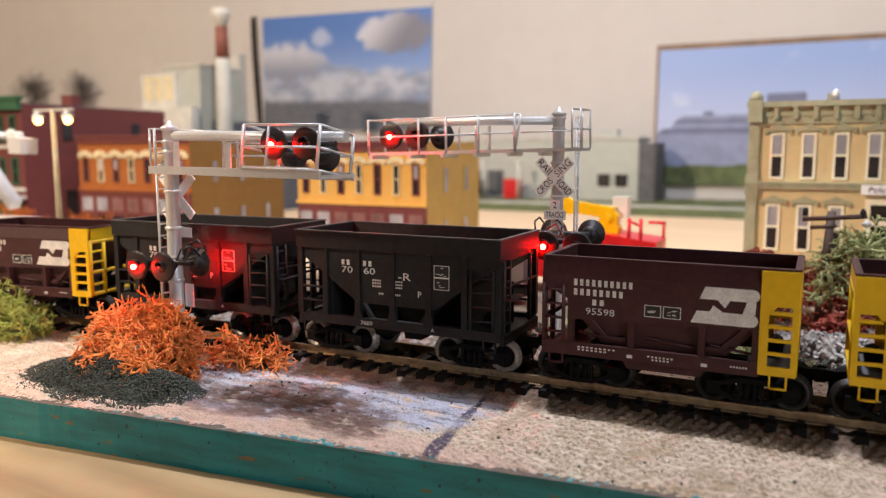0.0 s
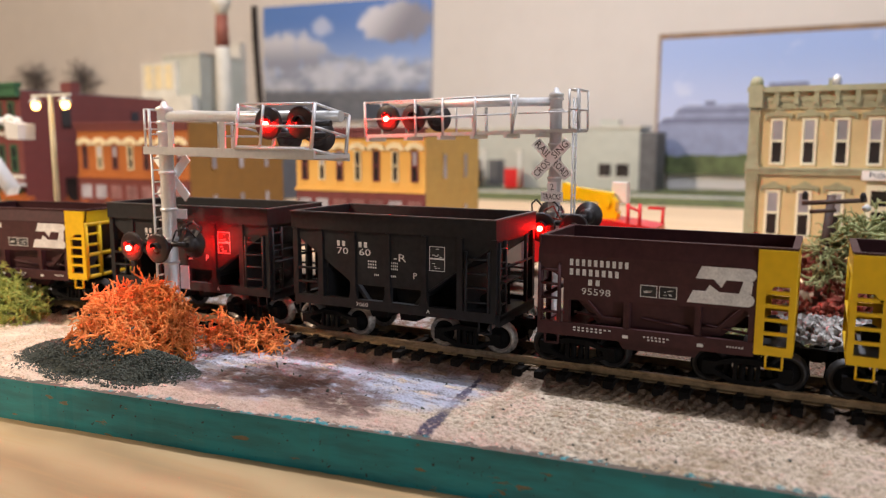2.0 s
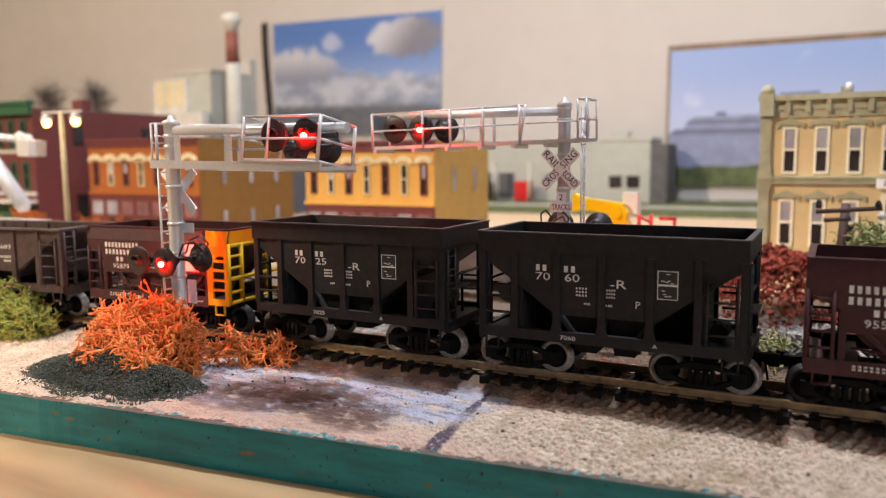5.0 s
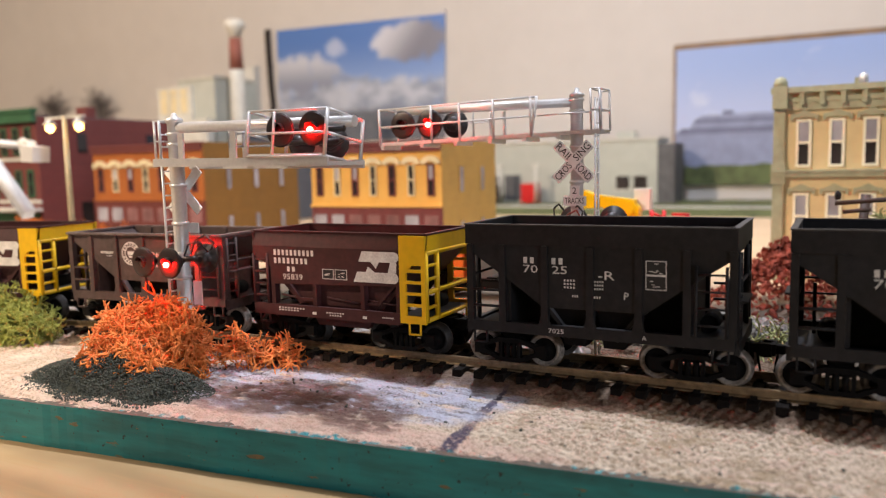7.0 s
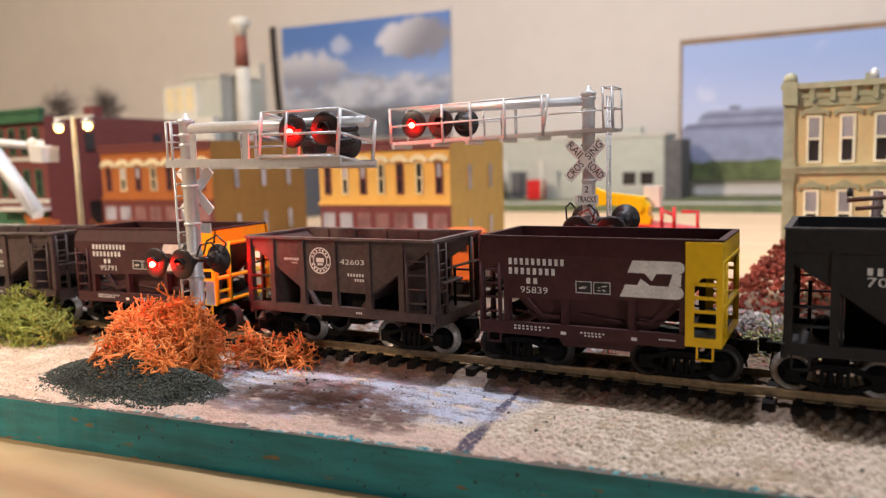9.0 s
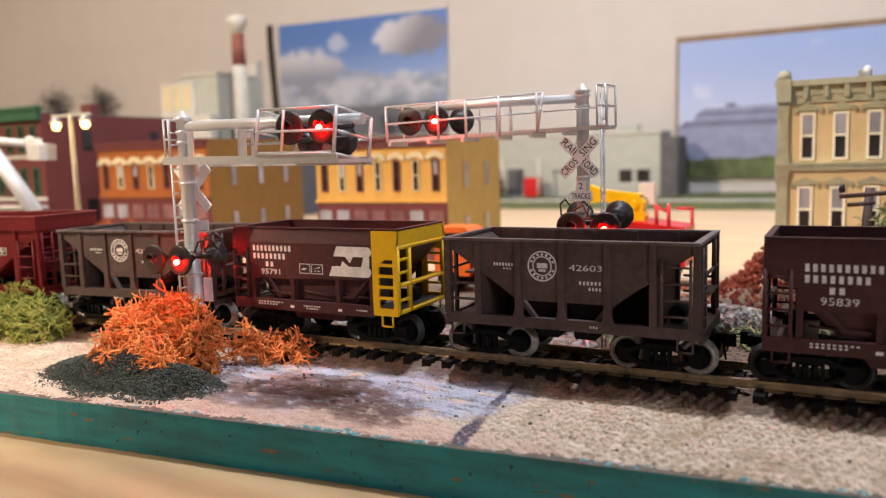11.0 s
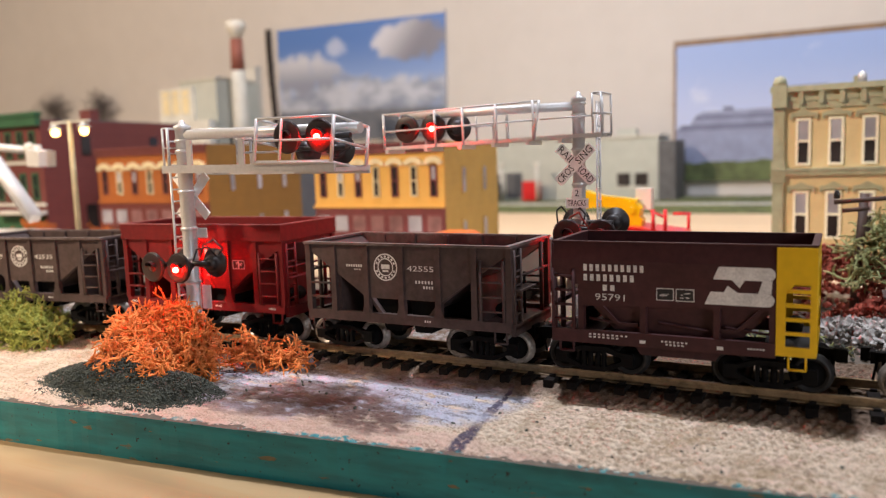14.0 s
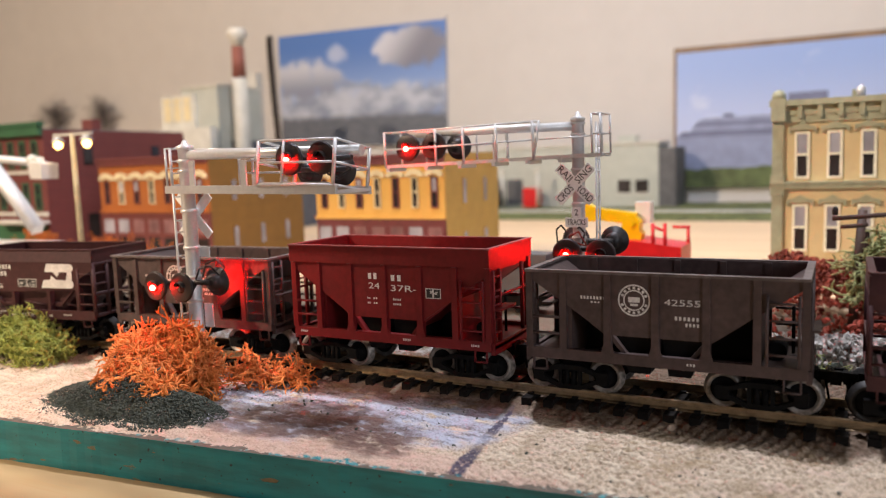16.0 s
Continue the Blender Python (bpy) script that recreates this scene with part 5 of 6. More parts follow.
heap("orange_bush", "bushy heap of bright orange dyed lichen", P3(-164, -46, 0), [(0, 5, 18, 11, 25), (-15, 2, 13, 9, 21), (10, 2, 10, 9, 20), (9, -11, 10, 6, 12), (-5, -4, 15, 8, 19)], 1350, 3.8, 0.42, ORANGE, 3, branch=2)
heap("orange_bush", "small side tuft of orange dyed lichen", P3(-137, -25, 0), [(4, 3, 9, 5, 8), (-6, -3, 8, 5, 11)], 130, 3.6, 0.38, ORANGE, 4, tufts=4)
heap("orange_bush", "single low sprig of orange lichen", P3(-173, -61, 3), [(0, 0, 6, 4, 10)], 46, 3.8, 0.45, ORANGE, 5, tufts=3)
clumps("ground_foam", "dark green foam crumbs caught in the orange bush", "ground foam", P3(-172, -54, 9), [(-6, 2, 4, 3, 7), (4, 0, 3, 2, 6), (16, -1, 3, 2, 4)], 150, 1.0, DARKFOAM, 31)
clumps("tan_tuft", "few tan and yellow foam crumbs beside the ties", "ground foam", P3(-141, -15, 0), [(0, 0, 5, 4, 3)], 90, 0.9, mat("tan_foam", (0.4, 0.3, 0.13), 0.9, vary=0.3), 21)
heap("green_bush", "round clump of light green lichen", P3(-262, -30, 0), [(0, 0, 21, 13, 18), (13, -2, 11, 9, 13), (-24, 0, 20, 12, 17)], 420, 3.6, 0.40, LIME, 6, branch=3)


def foam_mound(name, label, at, rx, ry, h, material, seed):
    """A matted mound of foam with a crumbly skin."""
    bm = E()
    n = 110
    off = Vector((seed * 3.1, seed * 1.7, 0))
    g = []
    for i in range(n + 1):
        row = []
        for j in range(n + 1):
            a, b = -1.25 + 2.5 * i / n, -1.25 + 2.5 * j / n
            p = Vector((a * rx, b * ry, 0))
            d = math.sqrt(a * a + b * b) + 0.3 * noise.noise(p * 0.11 + off)
            z = h * max(-0.08, 1 - d * d) + (0.9 * noise.noise(p * 0.55 + off) + 0.75 * noise.noise(p * 1.3 + off)) * min(1, max(0.15, 1.2 - d))
            row.append(bm.verts.new((p.x + 0.5 * noise.noise(p * 0.9 - off), p.y + 0.5 * noise.noise(p * 0.8 + off * 2), z - 0.3)))
        g.append(row)
    for i in range(n):
        for j in range(n):
            bm.faces.new((g[i][j], g[i + 1][j], g[i + 1][j + 1], g[i][j + 1]))
    return solo(name, bm, material, label, "ground foam", at, kind="stuff")


foam_mound("ground_foam", "matted dark green foam mound under the orange bush", P3(-166, -58, 0), 33, 13, 8, DARKFOAM, 2)
clumps("ground_foam", "dark green foam crumbs over the mound", "ground foam", P3(-166, -60, 0), [(0, 0, 33, 14, 10), (-16, 2, 24, 12, 6), (20, 1, 20, 11, 7), (0, 0, 40, 17, 1.0)], 26000, 0.40, DARKFOAM, 7)
clumps("ground_foam", "scattered dark crumbs on the painted ground", "ground foam", P3(-120, -40, 0), [(0, 0, 60, 26, 0.2), (90, -2, 90, 20, 0.2)], 75, 0.55, DARKFOAM, 8)
clumps("ballast", "brown grit along the ties", "ballast", P3(-60, -14, 0), [(0, 0, 170, 4, 0.6), (60, 28, 170, 5, 0.6)], 2400, 0.55, mat("brown_ballast_grit", (0.13, 0.085, 0.05), 0.9, vary=0.35, scale=300), 9)
clumps("rock_pile", "pale grey broken rocks behind the track", "rocks", P3(45, 92, 0), [(0, -6, 34, 16, 7), (-50, 0, 26, 18, 5), (30, 10, 30, 16, 9)], 2600, 1.5, ROCKS, 10)
clumps("red_foam", "rust red ground foam mound behind the rocks", "ground foam", P3(32, 150, 0), [(0, 0, 50, 34, 26), (46, -14, 40, 26, 26), (-14, 20, 30, 26, 28), (26, -42, 22, 16, 13), (52, -38, 34, 18, 16)], 4950, 1.6, REDFOAM, 11)
heap("green_bush", "olive green lichen bush with red tips by the building", P3(76, 128, 17), [(0, 0, 34, 22, 30), (30, -4, 32, 20, 32), (-22, 4, 16, 14, 22)], 520, 6, 0.6, OLIVE, 12)
heap("green_bush", "low green lichen tuft behind the track", P3(22, 52, 0), [(0, 0, 16, 10, 9), (-60, 4, 16, 9, 9)], 120, 4.5, 0.4, OLIVE, 13)
clumps("ground_foam", "dark green foam strip behind the track", "ground foam", P3(-60, 48, 0), [(0, 14, 120, 14, 4), (-160, 20, 100, 18, 5)], 900, 2.0, DARKFOAM, 14)


# ---- the town behind ----
def window(parent, x, y, z0, w, h, frame_mat, arched=None, pale=0.5, sash=True):
    """A framed window on a wall that faces -y."""
    bm = E()
    t = 0.17 * w
    box(bm, x - w / 2, x - w / 2 + t, y - 0.9, y + 0.2, z0, z0 + h)
    box(bm, x + w / 2 - t, x + w / 2, y - 0.9, y + 0.2, z0, z0 + h)
    box(bm, x - w / 2 + t, x + w / 2 - t, y - 0.9, y + 0.2, z0, z0 + t)
    box(bm, x - w / 2 + t, x + w / 2 - t, y - 0.9, y + 0.2, z0 + h - t, z0 + h)
    if sash:
        box(bm, x - w / 2 + t, x + w / 2 - t, y - 0.7, y + 0.2, z0 + h * 0.49, z0 + h * 0.54)
    win = part("window", bm, frame_mat, parent)
    m = z0 + h * 0.5
    part("pane", box(E(), x - w / 2 + t, x + w / 2 - t, y - 0.3, y - 0.1, m, z0 + h - t), GLASSPALE if pale > 0.4 else GLASS, win)
    part("pane", box(E(), x - w / 2 + t, x + w / 2 - t, y - 0.3, y - 0.1, z0 + t, m), GLASS, win)
    return win


def hood(parent, x, y, z, w, material, h=4.0, point=2.0):
    bm = E()
    prism(bm, [(x - w / 2, z - 1.5), (x - w / 2 + 1.2, z - 1.5), (x - w / 2 + 1.6, z), (x + w / 2 - 1.6, z), (x + w / 2 - 1.2, z - 1.5), (x + w / 2, z - 1.5), (x + w / 2, z + h * 0.4), (x + w * 0.28, z + h * 0.55), (x, z + h * 0.55 + point), (x - w * 0.28, z + h * 0.55), (x - w / 2, z + h * 0.4)], y - 1.6, y + 0.1)
    part("window_hood", bm, material, parent)


def tan_building():
    root = thing("brick_building", "two-storey tan brick police building with sage green trim", "building", P3(5.0, 230, 0))
    part("wall", box(E(), 0, 150, 0, 110, 0, 101), TANWALL, root)
    part("roof", box(E(), -1, 151, 2, 111, 101, 102), ROOFGREY, root)
    bm = E()
    box(bm, -1.5, 151, -2.2, 0.05, 95, 97.5)
    box(bm, -2.5, 152, -4.0, 0.05, 100, 103)
    box(bm, -1, 150, -1.4, 0.05, 91.0, 95)
    for i in range(16):
        x = 1.5 + i * 9.7
        box(bm, x, x + 2.4, -3.4, -1.4, 93.5, 100)
    part("cornice", bm, SAGE, root, bevel=0.3)
    for x in (2, 71):
        bm = E()
        box(bm, x - 3.6, x + 3.6, -4.6, 2, 92, 104)
        lathe(bm, [(3.4, 104), (3.5, 105.5), (2.6, 108), (0, 109)], "z", (x, -1.2, 0), 12)
        part("finial", bm, SAGE, root)
    bm = E()
    box(bm, -1, 150, -2.4, 0.05, 55.6, 59.0)
    box(bm, -1.4, 150, -3.2, 0.05, 58.2, 59.6)
    box(bm, -1.0, 4.5, -2.0, 0.05, 0, 91)
    box(bm, -1.8, 5.2, -2.6, 0.05, 52, 63)
    part("belt_course", bm, SAGE, root)
    rng = random.Random(2)
    for i in range(8):
        x = 13.8 + i * 15.6
        window(root, x, 0, 61.0, 7.4, 25.0, CREAMLIGHT, pale=0.6)
        hood(root, x, 0, 87.0, 13.5, SAGE, 4, 2.0)
        if i < 3 or i > 5:
            window(root, x - 0.6, 0, 21.5, 7.6, 25.6, CREAMLIGHT, pale=0.6)
            hood(root, x - 0.6, 0, 48.0, 13.5, SAGE, 4, 2.0)
    door = part("door", box(E(), 58.0, 72.0, -1.2, 0.05, 0, 51), CREAMLIGHT, root, "cream framed entrance door")
    part("pane", box(E(), 60.5, 69.5, -1.6, -1.2, 40, 48), GLASS, door)
    part("pane", box(E(), 61.0, 69.0, -1.6, -1.2, 8, 37), GLASS, door)
    sign = part("sign", box(E(), 55.5, 76, -3.6, -2.4, 53.5, 58.5), SIGNWHITE, root, "white sign board with dark lettering")
    part("lettering", letters("Police", 3.0, mat("blue_sign_ink", (0.03, 0.05, 0.14), 0.5, vary=0.1)), None, sign, at=P3(64, -3.7, 56))
    part("chimney", box(E(), 37, 43, 20, 26, 101, 108), SAGE, root)
    part("roof_vent", lathe(E(), [(2.2, 106), (2.2, 110), (1.0, 111.5), (0, 112)], "z", (41, 14, -2), 12), SILVER, root, "shiny metal roof vent")


tan_building()


def arcade_building(name, label, at, w, d, wall, side, n, zs, h, store):
    """A two-storey row building: arched upper windows with cream hoods over a dark shop front."""
    root = thing(name, label, "building", at)
    part("wall", box(E(), 0, w, 0, 1.5, zs, h), wall, root)
    part("side_wall", box(E(), w - 1.5, w, 1.5, d, 0, h + 2), side, root, "plain side wall, duller than the front")
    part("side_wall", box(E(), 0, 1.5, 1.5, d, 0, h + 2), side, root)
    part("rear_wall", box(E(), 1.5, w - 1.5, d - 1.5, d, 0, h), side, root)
    part("roof", box(E(), 1.5, w - 1.5, 1.5, d - 1.5, h - 3, h - 2), ROOFGREY, root)
    part("shop_front", box(E(), 0, w, -0.6, 1.5, 0, zs - 2), store, root, "dark red shop front")
    bm = E()
    box(bm, -0.6, w + 0.6, -1.8, 0, zs - 2, zs)
    part("belt_course", bm, wall, root)
    bm = E()
    box(bm, -1.2, w + 1.2, -2.6, 1.6, h, h + 2.2)
    box(bm, -0.6, w + 0.6, -1.4, 0, h - 5, h)
    part("cornice", bm, store, root)
    p = w / n
    rng = random.Random(n)
    for i in range(n):
        x = p * (i + 0.5)
        window(root, x, 0, zs + 5.5, p * 0.36, 21.0, CREAM if i % 2 else store, pale=rng.random())
        bm = E()
        a = [(x + p * 0.48 * math.cos(t), zs + 27.0 + p * 0.34 * math.sin(t)) for t in [math.pi * k / 8 for k in range(9)]]
        b = [(x + p * 0.26 * math.cos(t), zs + 26.4 + p * 0.12 * math.sin(t)) for t in [math.pi * k / 8 for k in range(8, -1, -1)]]
        prism(bm, a + b, -1.6, 0.05)
        part("window_hood", bm, CREAM, root, "cream arched window hood")
        q = part("shop_window", box(E(), x - p * 0.34, x + p * 0.34, -1.0, -0.6, zs * 0.55, zs * 0.82), SHOPDIM if rng.random() > 0.25 else GLASSPALE, root)
        part("shop_window", box(E(), x - p * 0.36, x + p * 0.36, -1.0, -0.6, zs * 0.12, zs * 0.46), GLASS, root)
    k = int(d // 38)
    for i in range(k):
        y = 26 + i * 34
        for z in (zs + 6, 10):
            part("side_window", box(E(), w - 0.1, w + 0.6, y, y + 6.5, z, z + 19), side, root)
            part("side_pane", box(E(), w + 0.55, w + 0.8, y + 1, y + 5.5, z + 1, z + 18), GLASSPALE, root)
    return root


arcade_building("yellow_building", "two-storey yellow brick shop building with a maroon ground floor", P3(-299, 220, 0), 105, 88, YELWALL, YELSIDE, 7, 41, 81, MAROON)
arcade_building("orange_building", "two-storey orange brick shop building with cream arched windows", P3(-556, 240, 0), 132, 122, BRICKORANGE, SIDEBROWN, 7, 44, 88, BRICKRED)


def red_building():
    root = thing("red_building", "three-storey dark red brick building with a green cornice", "building", P3(-740, 215, 0))
    part("wall", box(E(), 0, 145, 0, 165, 0, 118), BRICKRED, root)
    part("roof", box(E(), 1, 144, 2, 164, 118, 119), ROOFGREY, root)
    bm = E()
    box(bm, -1.5, 146, -4.5, 0, 113, 124)
    box(bm, -2.5, 147.5, -6, 1, 121.5, 125)
    part("cornice", bm, GREENTRIM, root, "dark green cornice")
    for r, z in enumerate((46, 84)):
        for i in range(8):
            window(root, 12 + i * 17.2, 0, z, 9, 25, GREENTRIM, pale=0.2)
        part("belt_course", box(E(), 0, 145, -1.5, 0, z - 5, z - 2), CONCRETE, root)
    part("awning", box(E(), 80, 145, -12, 0, 34, 37), CONCRETE, root, "pale shop awning")
    part("shop_front", box(E(), 4, 141, -1, 0, 4, 32), GREENTRIM, root)
    for y in (40, 120):
        part("side_window", box(E(), 145, 145.6, y, y + 10, 86, 104), GLASS, root)
        part("side_window", box(E(), 145, 145.6, y, y + 12, 18, 40), GLASS, root)
    part("chimney", box(E(), 120, 135, 60, 70, 118, 130), BRICKRED, root)


red_building()


def plain_block(name, label, at, w, d, h, wall, roof):
    root = thing(name, label, "building", at)
    part("wall", box(E(), 0, w, 0, d, 0, h), wall, root)
    bm = E()
    box(bm, -1.5, w + 1.5, -1.5, d + 1.5, h, h + 2.5)
    part("roof", bm, roof, root)
    return root


b = plain_block("rear_building", "low blue grey building behind the row", P3(-790, 500, 0), 200, 120, 92, BLUEGREY, BLUEGREY)
plain_block("rear_building", "blue grey flat roofed building behind the row", P3(-1010, 640, 0), 250, 120, 118, BLUEGREY, ROOFGREY)


def mill():
    root = thing("concrete_mill", "pale concrete mill with stepped roofs near the wall", "building", P3(-880, 610, 0))
    part("wall", box(E(), 0, 70, 0, 90, 0, 190), CONCRETE, root)
    part("penthouse", box(E(), 40, 112, 5, 95, 0, 199), GREYSIDING, root, "taller grey-green block")
    part("annex", box(E(), -6, 112, -14, 0, 0, 140), CONCRETE, root)
    part("roof", box(E(), 38, 114, 3, 97, 199, 202), CONCRETE, root)
    for i in range(3):
        part("window_panel", box(E(), 8 + i * 20, 22 + i * 20, -0.8, 0, 152, 176), CREAM, root)
        part("window_panel", box(E(), 8 + i * 20, 22 + i * 20, -0.8, 0, 178, 186), CREAM, root)
    rear = thing("grey_tower", "tall plain grey beige tower behind the smokestack", "building", P3(-806, 720, 0))
    part("wall", box(E(), 0, 21, 0, 14, 0, 226), TOWERGREY, rear)
    part("roof", box(E(), -0.6, 21.6, -0.6, 14.6, 226, 228), TOWERGREY, rear)
    stack = thing("smokestack", "tall white smokestack with a faded red band", "smokestack", P3(-716, 606, 0))
    part("shaft", lathe(E(), [(13, 0), (10.5, 150), (9.5, 205)], "z", (0, 0, 0), 20), CONCRETE, stack)
    part("red_band", lathe(E(), [(9.5, 205), (8.4, 248)], "z", (0, 0, 0), 20), STACKRED, stack)
    part("cap", lathe(E(), [(8.4, 248), (9, 257), (13, 260), (14, 266), (12.5, 272), (8, 273.5), (8, 268)], "z", (0, 0, 0), 20), CONCRETE, stack)


mill()


def shed():
    root = thing("grey_shed", "long pale grey-green metal shed by the wall", "building", P3(-450, 850, 6))
    part("wall", box(E(), 0, 262, 0, 70, 0, 88), GREYSIDING, root)
    part("roof", box(E(), -2, 264, -2, 72, 88, 91), CONCRETE, root)
    part("roof_unit", box(E(), 200, 226, 20, 40, 91, 101), GREYSIDING, root)
    part("end_wall", box(E(), 262, 285, 2, 70, 0, 82), ROOFGREY, root)
    for x in (205, 230):
        part("window", box(E(), x, x + 18, -1, 0, 20, 38), GLASS, root)
        part("window_trim", box(E(), x - 2, x + 20, -0.6, 0, 17, 20), CONCRETE, root)
    for x in (4, 34):
        part("loading_door", box(E(), x, x + 26, -1, 0, 4, 42), ROOFGREY, root)
    solo("red_container", box(E(), 0, 24, 0, 12, 0, 28), REDPLASTIC, "small red bin in front of the shed", "container", P3(-378, 820, 8), bevel=0.8)
    for x in (-408, -352):
        p = thing("yard_post", "pale post in the yard", "post", P3(x, 812, 8))
        part("shaft", rod(E(), (0, 0, 0), (0, 0, 52), 2.4, 10), CONCRETE, p)
        part("cap", box(E(), -4, 4, -3, 3, 52, 56), CONCRETE, p)
    v = thing("dark_truck", "dark parked truck beside the shed", "truck", P3(-470, 800, 8))
    part("cab", box(E(), 0, 22, 0, 18, 6, 34), ROOFGREY, v, bevel=2)
    part("bed", box(E(), 22, 62, 0, 18, 6, 26), GLASS, v, bevel=1)
    for x in (10, 50):
        part("wheel", rod(E(), (x, -1, 6), (x, 19, 6), 6, 14), TRUCKBLACK, v)


shed()


def lawn():
    rng = random.Random(5)
    bm = E()
    n, k = 90, 8
    g = [[bm.verts.new((-700 + 1000 * i / n, 690 + 255 * j / k, (-0.5 if j == 0 else 6) + rng.uniform(-0.6, 0.6))) for j in range(k + 1)] for i in range(n + 1)]
    for i in range(n):
        for j in range(k):
            bm.faces.new((g[i][j], g[i + 1][j], g[i + 1][j + 1], g[i][j + 1]))
    solo("lawn", bm, GRASS, "green grass mat along the room wall", "grass", kind="structure")
    slab("road", -700, 330, 735, 760, 6.4, 7.6, CONCRETE, "narrow pale concrete path through the grass", "path")


lawn()


def picture(name, label, at, w, h, sheet, lean, edge):
    root = thing(name, label, "picture", at)
    part("backing", box(E(), -4, w, -4, 0, -2, h + 8), edge, root, "brown cardboard backing")
    ob = part("print", box(E(), -w / 2, w / 2, -0.4, 0.4, -h / 2, h / 2), sheet, root, "printed photograph sheet", at=P3(w / 2, -4.6, h / 2))
    return root


p1 = picture("sky_picture", "printed picture of cloudy sky over a dark skyline", pose(-0.925, 0.949, 0.118, 0, 1.2, 0), 360, 208, PRINT1, 0, WALLPAINT)
bm = E()
for i in range(10):
    a, b_ = i / 10, (i + 1) / 10
    box(bm, 0, 11, -6, -3, 212 - 215 * b_, 212 - 215 * a, Matrix.Translation((-28 + 16 * (a ** 1.4), 0, 0)))
part("black_edge", bm, DISC, p1, "black curled strip along the picture's edge")
p2 = picture("sky_picture", "printed picture of pale sky with large sheds and a hedge", pose(-0.182, 0.949, 0.03, 0, 0.2, 0), 460, 194, PRINT2, 0, CARDBOARD)
for k, (pts, m_) in enumerate((([(0, 20), (460, 20), (460, 73), (0, 72)], PRINTLAV), ([(0, 72), (460, 73), (460, 81), (9, 80)], PRINTLAVD), ([(20, 80), (460, 81), (460, 87), (24, 87)], PRINTLAV), ([(24, 87), (460, 87), (460, 93), (29, 93)], PRINTLAVD), ([(29, 93), (460, 93), (460, 104), (38, 98)], PRINTLAV), ([(66, 98), (80, 98), (80, 104), (66, 104)], PRINTLAVD), ([(150, 100), (200, 100), (200, 128), (150, 127)], PRINTLAVD))):
    bm = E()
    prism(bm, pts, -5.3 - 0.05 * k, -5.05)
    part("printed_shape", bm, m_, p2)
top = [(460 - 460 * i / 46, 24 + 7 * noise.noise(Vector((i * 0.21, 3.3, 0))) + 4 * noise.noise(Vector((i * 0.7, 1.3, 0)))) for i in range(47)]
bm = E()
prism(bm, [(0, -2), (460, -2)] + top, -6.0, -5.7)
part("printed_hedge", bm, PRINTGREEN, p2)


def bare_tree(at, seed):
    root = thing("bare_tree", "small grey bare tree against the wall", "tree", at)
    rng = random.Random(seed)
    part("trunk", rod(E(), (0, 0, 0), (0, 0, 160), 4, 7, 2), GREYTREE, root)
    bm = E()
    twigs(bm, rng, 60, lambda g: ((g.gauss(0, 5), g.gauss(0, 5), g.uniform(140, 180)), (g.uniform(-1, 1), g.uniform(-1, 1), g.uniform(0.0, 1))), 26, 1.3, 0.4, 2)
    part("crown", bm, GREYTREE, root)


bare_tree(P3(-1560, 920, 44), 1), bare_tree(P3(-1400, 920, 38), 2)


# ---- street things ----
def street_lamp():
    root = thing("street_lamp", "double-headed street lamp with two glowing warm bulbs", "street lamp", P3(-399, 100, 0))
    part("pole", rod(E(), (0, 0, 0), (0, 0, 103), 1.9, 12, 1.3), CREAM, root)
    part("crossarm", box(E(), -18, 19, -0.8, 0.8, 101.5, 103.2), CONCRETE, root)
    warm = glowing("warm_lamp_bulb", (1.0, 0.50, 0.13), 14.0)
    for x in (-14.5, 13.5):
        part("shade", lathe(E(), [(1.0, 101.5), (2.2, 100.5), (4.2, 98.2), (4.0, 98.0), (1.0, 100)], "z", (x, 0, 0), 16), CONCRETE, root)
        bm = E()
        bmesh.ops.create_uvsphere(bm, u_segments=14, v_segments=10, radius=2.7, matrix=Matrix.Translation((x, 0, 96.0)))
        part("bulb", bm, warm, root, "glowing warm bulb")


street_lamp()


def bucket_truck():
    root = thing("bucket_truck", "white utility truck with a raised folded boom and bucket", "truck", P3(-470, 96, 0))
    bm = E()
    bar(bm, (-30, 0, 92), (44, 0, 84.5), 4.6)
    part("upper_boom", bm, WHITEPLASTIC, root)
    bm = E()
    rod(bm, (33, 0, 88), (42, 0, 83), 3.4, 10), rod(bm, (40, -3, 86), (40, 3, 86), 3.2, 12)
    part("boom_joint", bm, CONCRETE, root)
    bm = E()
    prism(bm, [(38, 86), (52, 84.5), (51, 74.5), (39.5, 75)], -6, 6)
    part("bucket", bm, WHITEPLASTIC, root, bevel=0.6)
    bm = E()
    bar(bm, (-30, 8, 92), (22, 8, 40), 7.5)
    part("lower_boom", bm, WHITEPLASTIC, root)
    part("truck_body", box(E(), -60, 40, -12, 14, 8, 32), WHITEPLASTIC, root, bevel=1.5)
    for x in (-45, 22):
        part("wheel", rod(E(), (x, -13, 7), (x, 15, 7), 7, 16), TRUCKBLACK, root)


bucket_truck()


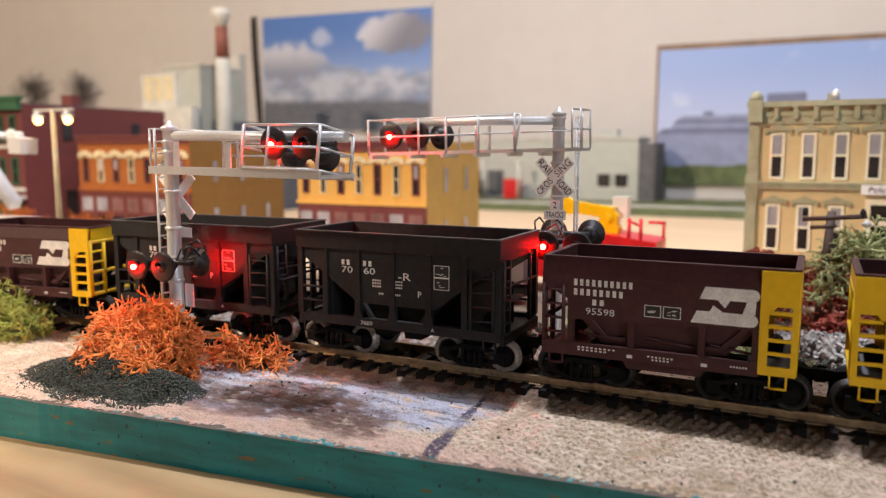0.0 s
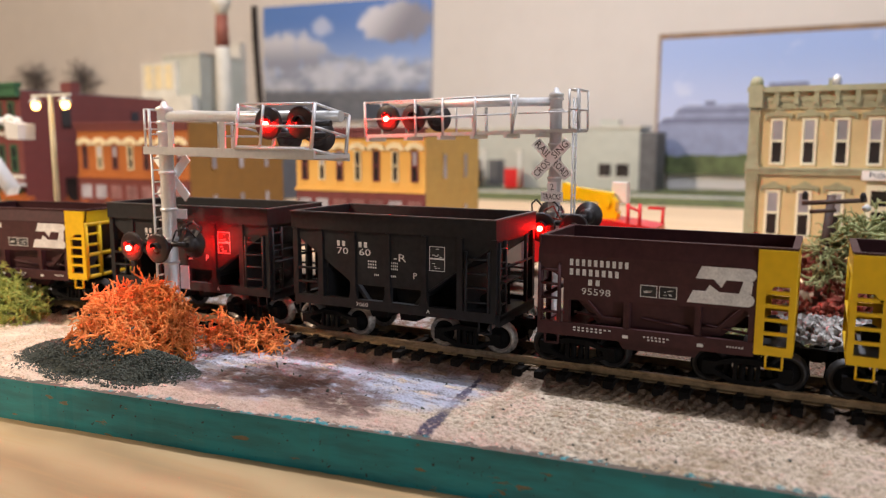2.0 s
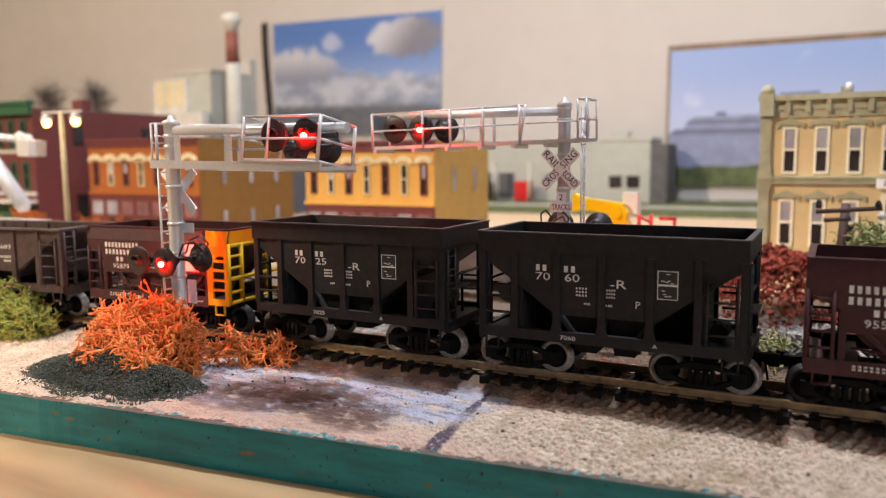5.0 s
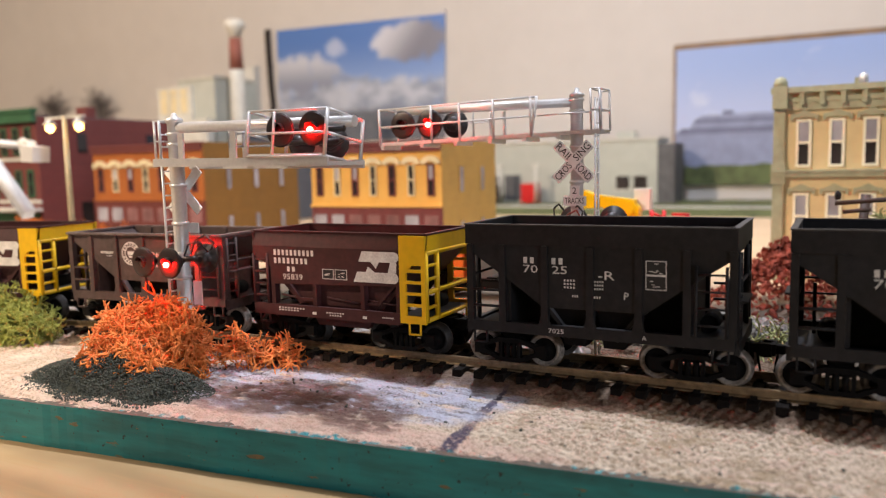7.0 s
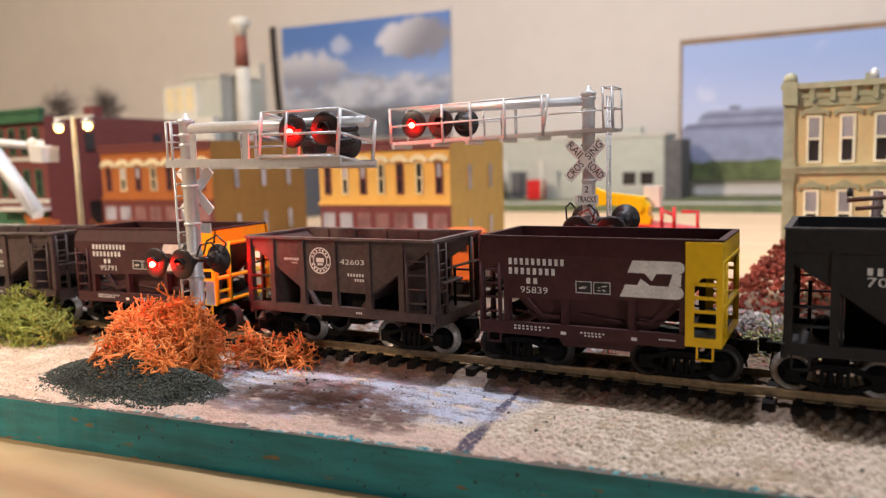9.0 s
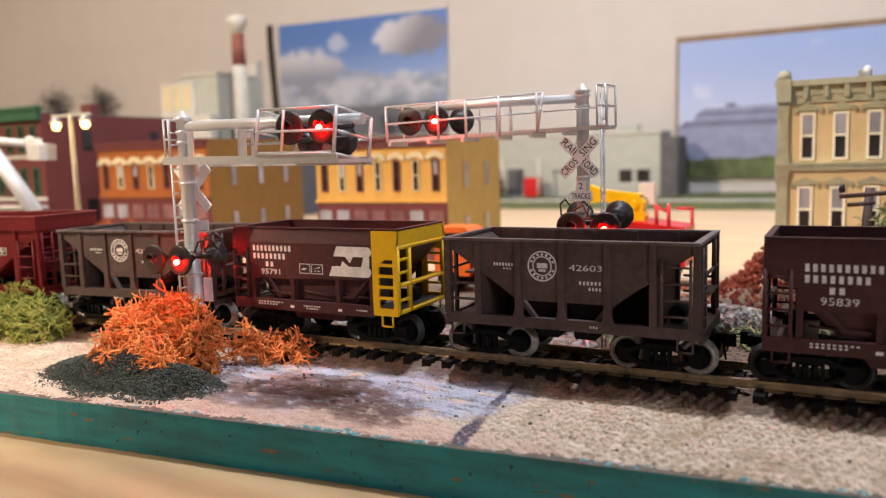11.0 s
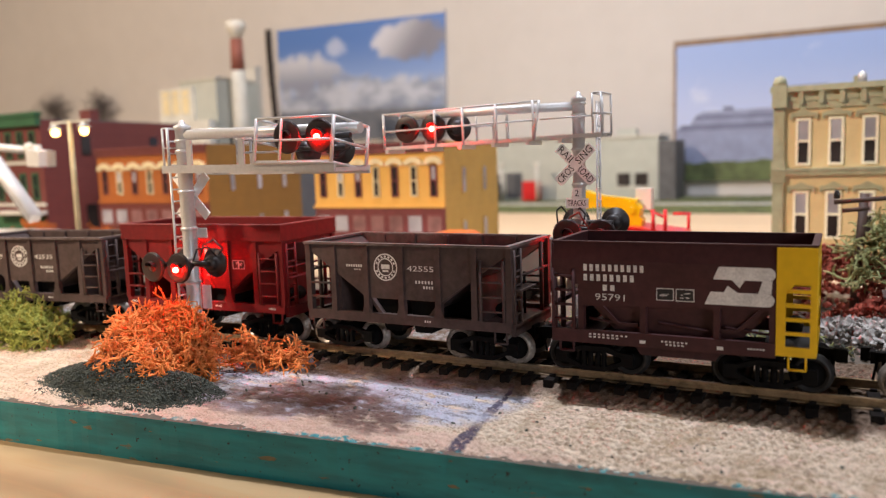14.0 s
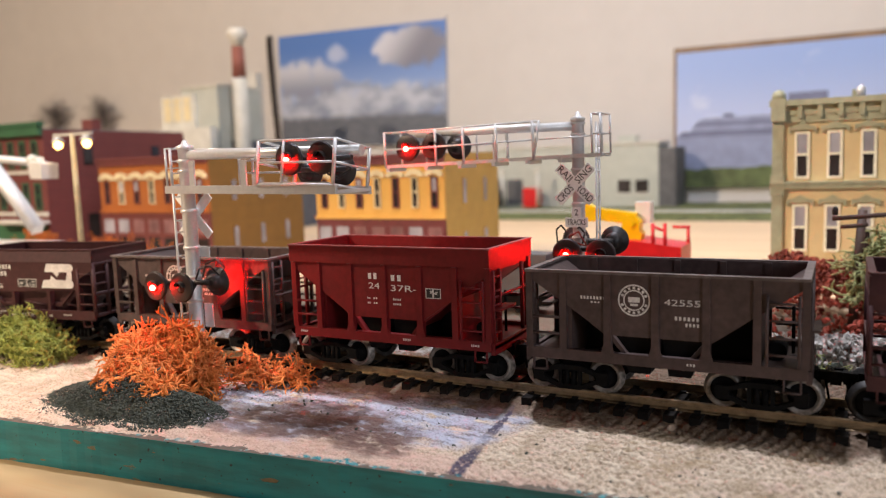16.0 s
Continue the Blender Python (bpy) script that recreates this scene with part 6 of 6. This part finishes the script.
def crane_truck():
    root = thing("crane_truck", "red flatbed truck carrying a yellow folded crane", "truck", P3(-66, 174, 0))
    bm = E()
    prism(bm, [(-24, 10), (34, 10), (34, 30), (10, 33), (-12, 33), (-24, 28)], -12, 16)
    part("body", bm, REDPLASTIC, root, bevel=0.8)
    part("deck", box(E(), -58, -20, -11, 15, 8, 22), REDPLASTIC, root, bevel=0.8)
    for p, q, w in (((20, -11, 28), (20, -11, 42), 1.6), ((26, -11, 28), (26, -11, 42), 1.6), ((26, -11, 38), (19, -11, 41), 1.2), ((33, 14, 28), (33, 14, 38), 1.5), ((25, 14, 38), (34, 14, 38), 1.5)):
        part("stake", bar(E(), p, q, w), REDPLASTIC, root)
    bm = E()
    prism(bm, [(-18, 42.0), (-9, 42.5), (-9, 48.5), (-17, 51.5), (-18, 51)], -3, 3)
    prism(bm, [(-10, 43), (7, 40.5), (10, 46.5), (-10, 49)], -2.6, 2.6)
    for k in range(4):
        box(bm, -12 + 5 * k, -9.5 + 5 * k, -2.8, 2.8, 42.6 - 0.5 * k, 48.6 - 0.6 * k)
    prism(bm, [(-1, 32), (12, 32), (13, 36), (11.5, 38), (12, 42), (9, 46), (4, 45.5), (2, 39), (-1, 37)], -4, 4)
    rod(bm, (7, -5, 41), (7, 5, 41), 2.2, 10)
    part("crane_arm", bm, YELPLASTIC, root, "bright yellow folded crane arm", bevel=0.7)
    part("white_box", box(E(), 8, 16, 2, 9, 41, 52), WHITEPLASTIC, root, bevel=0.5)
    for x in (-44, -6, 22):
        part("wheel", rod(E(), (x, -13, 6), (x, 17, 6), 6, 16), TRUCKBLACK, root)


crane_truck()


def orange_truck():
    root = thing("orange_truck", "small orange cab truck with a grey load", "truck", P3(-150, 120, 0))
    bm = E()
    prism(bm, [(0, 8), (20, 8), (20, 31), (17, 33), (2, 33), (0, 28)], 0, 18)
    part("cab", bm, TRUCKORANGE, root, bevel=0.8)
    part("windscreen", box(E(), 3, 17, -0.4, 0, 22, 30), GLASS, root)
    part("side_glass", box(E(), 19.9, 20.4, 3, 14, 21, 29), GLASS, root)
    part("load", box(E(), 22, 62, 1, 17, 10, 30), ROOFGREY, root, "grey covered load", bevel=3)
    part("chassis", box(E(), 0, 62, 3, 15, 4, 9), TRUCKBLACK, root)
    for x in (9, 50):
        part("wheel", rod(E(), (x, -0.5, 5), (x, 18.5, 5), 5, 16), TRUCKBLACK, root)


orange_truck()


def utility_pole():
    root = thing("utility_pole", "brown wooden utility pole with crossarms in the bush", "utility pole", P3(46, 130, 0))
    part("pole", bar(E(), (-3, 0, 0), (0, 0, 51), 3.4), WOODPOLE, root)
    bm = E()
    bar(bm, (-11, -2, 47.5), (13, -2, 49.5), 1.8)
    bar(bm, (-8, -2, 44), (2, -2, 45), 1.6)
    part("crossarm", bm, WOODPOLE, root)
    for x in (-10, 11.5):
        part("insulator", lathe(E(), [(1.2, 49), (1.3, 51), (0.7, 52.5), (0, 52.6)], "z", (x, -2, 0), 10), GLASS, root)
    part("lamp_globe", lathe(E(), [(0, 44.5), (1.7, 45.5), (1.7, 47), (0, 48)], "z", (13, -3, 0), 10), WHITEPLASTIC, root)


utility_pole()
heap("autumn_bush", "loose orange autumn foliage in front of the shops", P3(-490, 196, 0), [(0, 0, 38, 12, 24), (-90, 0, 36, 14, 30), (60, -10, 26, 10, 16)], 260, 6, 0.7, ORANGELEAF, 15)


# ---- what moves ----
TRAVEL = [(0, 0), (2.9, 0), (3.1, 0.2), (3.3, 2.2), (3.5, 6.2), (4.0, 27.4), (4.5, 47.5), (5.0, 67.5), (5.5, 87.5), (6.0, 107.5), (6.5, 127.5), (7.0, 147.0), (7.5, 167.7), (8.0, 188.8), (8.5, 209.7), (9.0, 230.1), (9.5, 250.3), (10.0, 270.5), (10.5, 290.7), (11.0, 310.9), (11.5, 331.0), (12.0, 351.6), (12.5, 372.3), (13.0, 394.0), (13.5, 414.2), (14.0, 433.2), (14.5, 452.6), (15.0, 472.6), (15.5, 494.0), (16.0, 513.9)]


def travelled(t):
    return float(np.interp(t, [a for a, _ in TRAVEL], [b for _, b in TRAVEL]))


def motions():
    for car, s0 in CARS:
        rows = []
        for t, s in TRAVEL:
            x = s0 + s
            rows.append((t, pose(x / 1000, track_y(max(x, -420)) / 1000, 0, 0, 0, math.degrees(track_yaw(max(x, -420))))))
        walk(car, rows)
    # the wheels roll with the way travelled
    times = [0.0, 2.9] + [3.0 + 0.1333 * i for i in range(98)]
    times[-1] = 16.0
    for car, s0 in CARS:
        for tr in car.children:
            for ws in tr.children:
                if ws.name.startswith("wheelset"):
                    p = ws.matrix_basis.translation.copy()
                    walk(ws, [(t, Matrix.LocRotScale(p, Euler((0, travelled(t) / WHEEL_R, 0)), None)) for t in times])
    # the lamps flash in turn, each about 1.6 s
    swaps = [0.325 + 1.59 * i for i in range(10)]
    for bulb, lit, dark, phase in BULBS:
        rows, on = [(0.0, lit if phase == 0 else dark)], phase == 0
        for t in swaps:
            # the next one comes on just before the last goes off
            rows.append((t + (0.015 if on else -0.05), lit if on else dark))
            on = not on
            rows.append((t + (-0.015 if on else 0.05), lit if on else dark))
        rows.append((16.0, lit if on else dark))
        walk(bulb, rows)


motions()
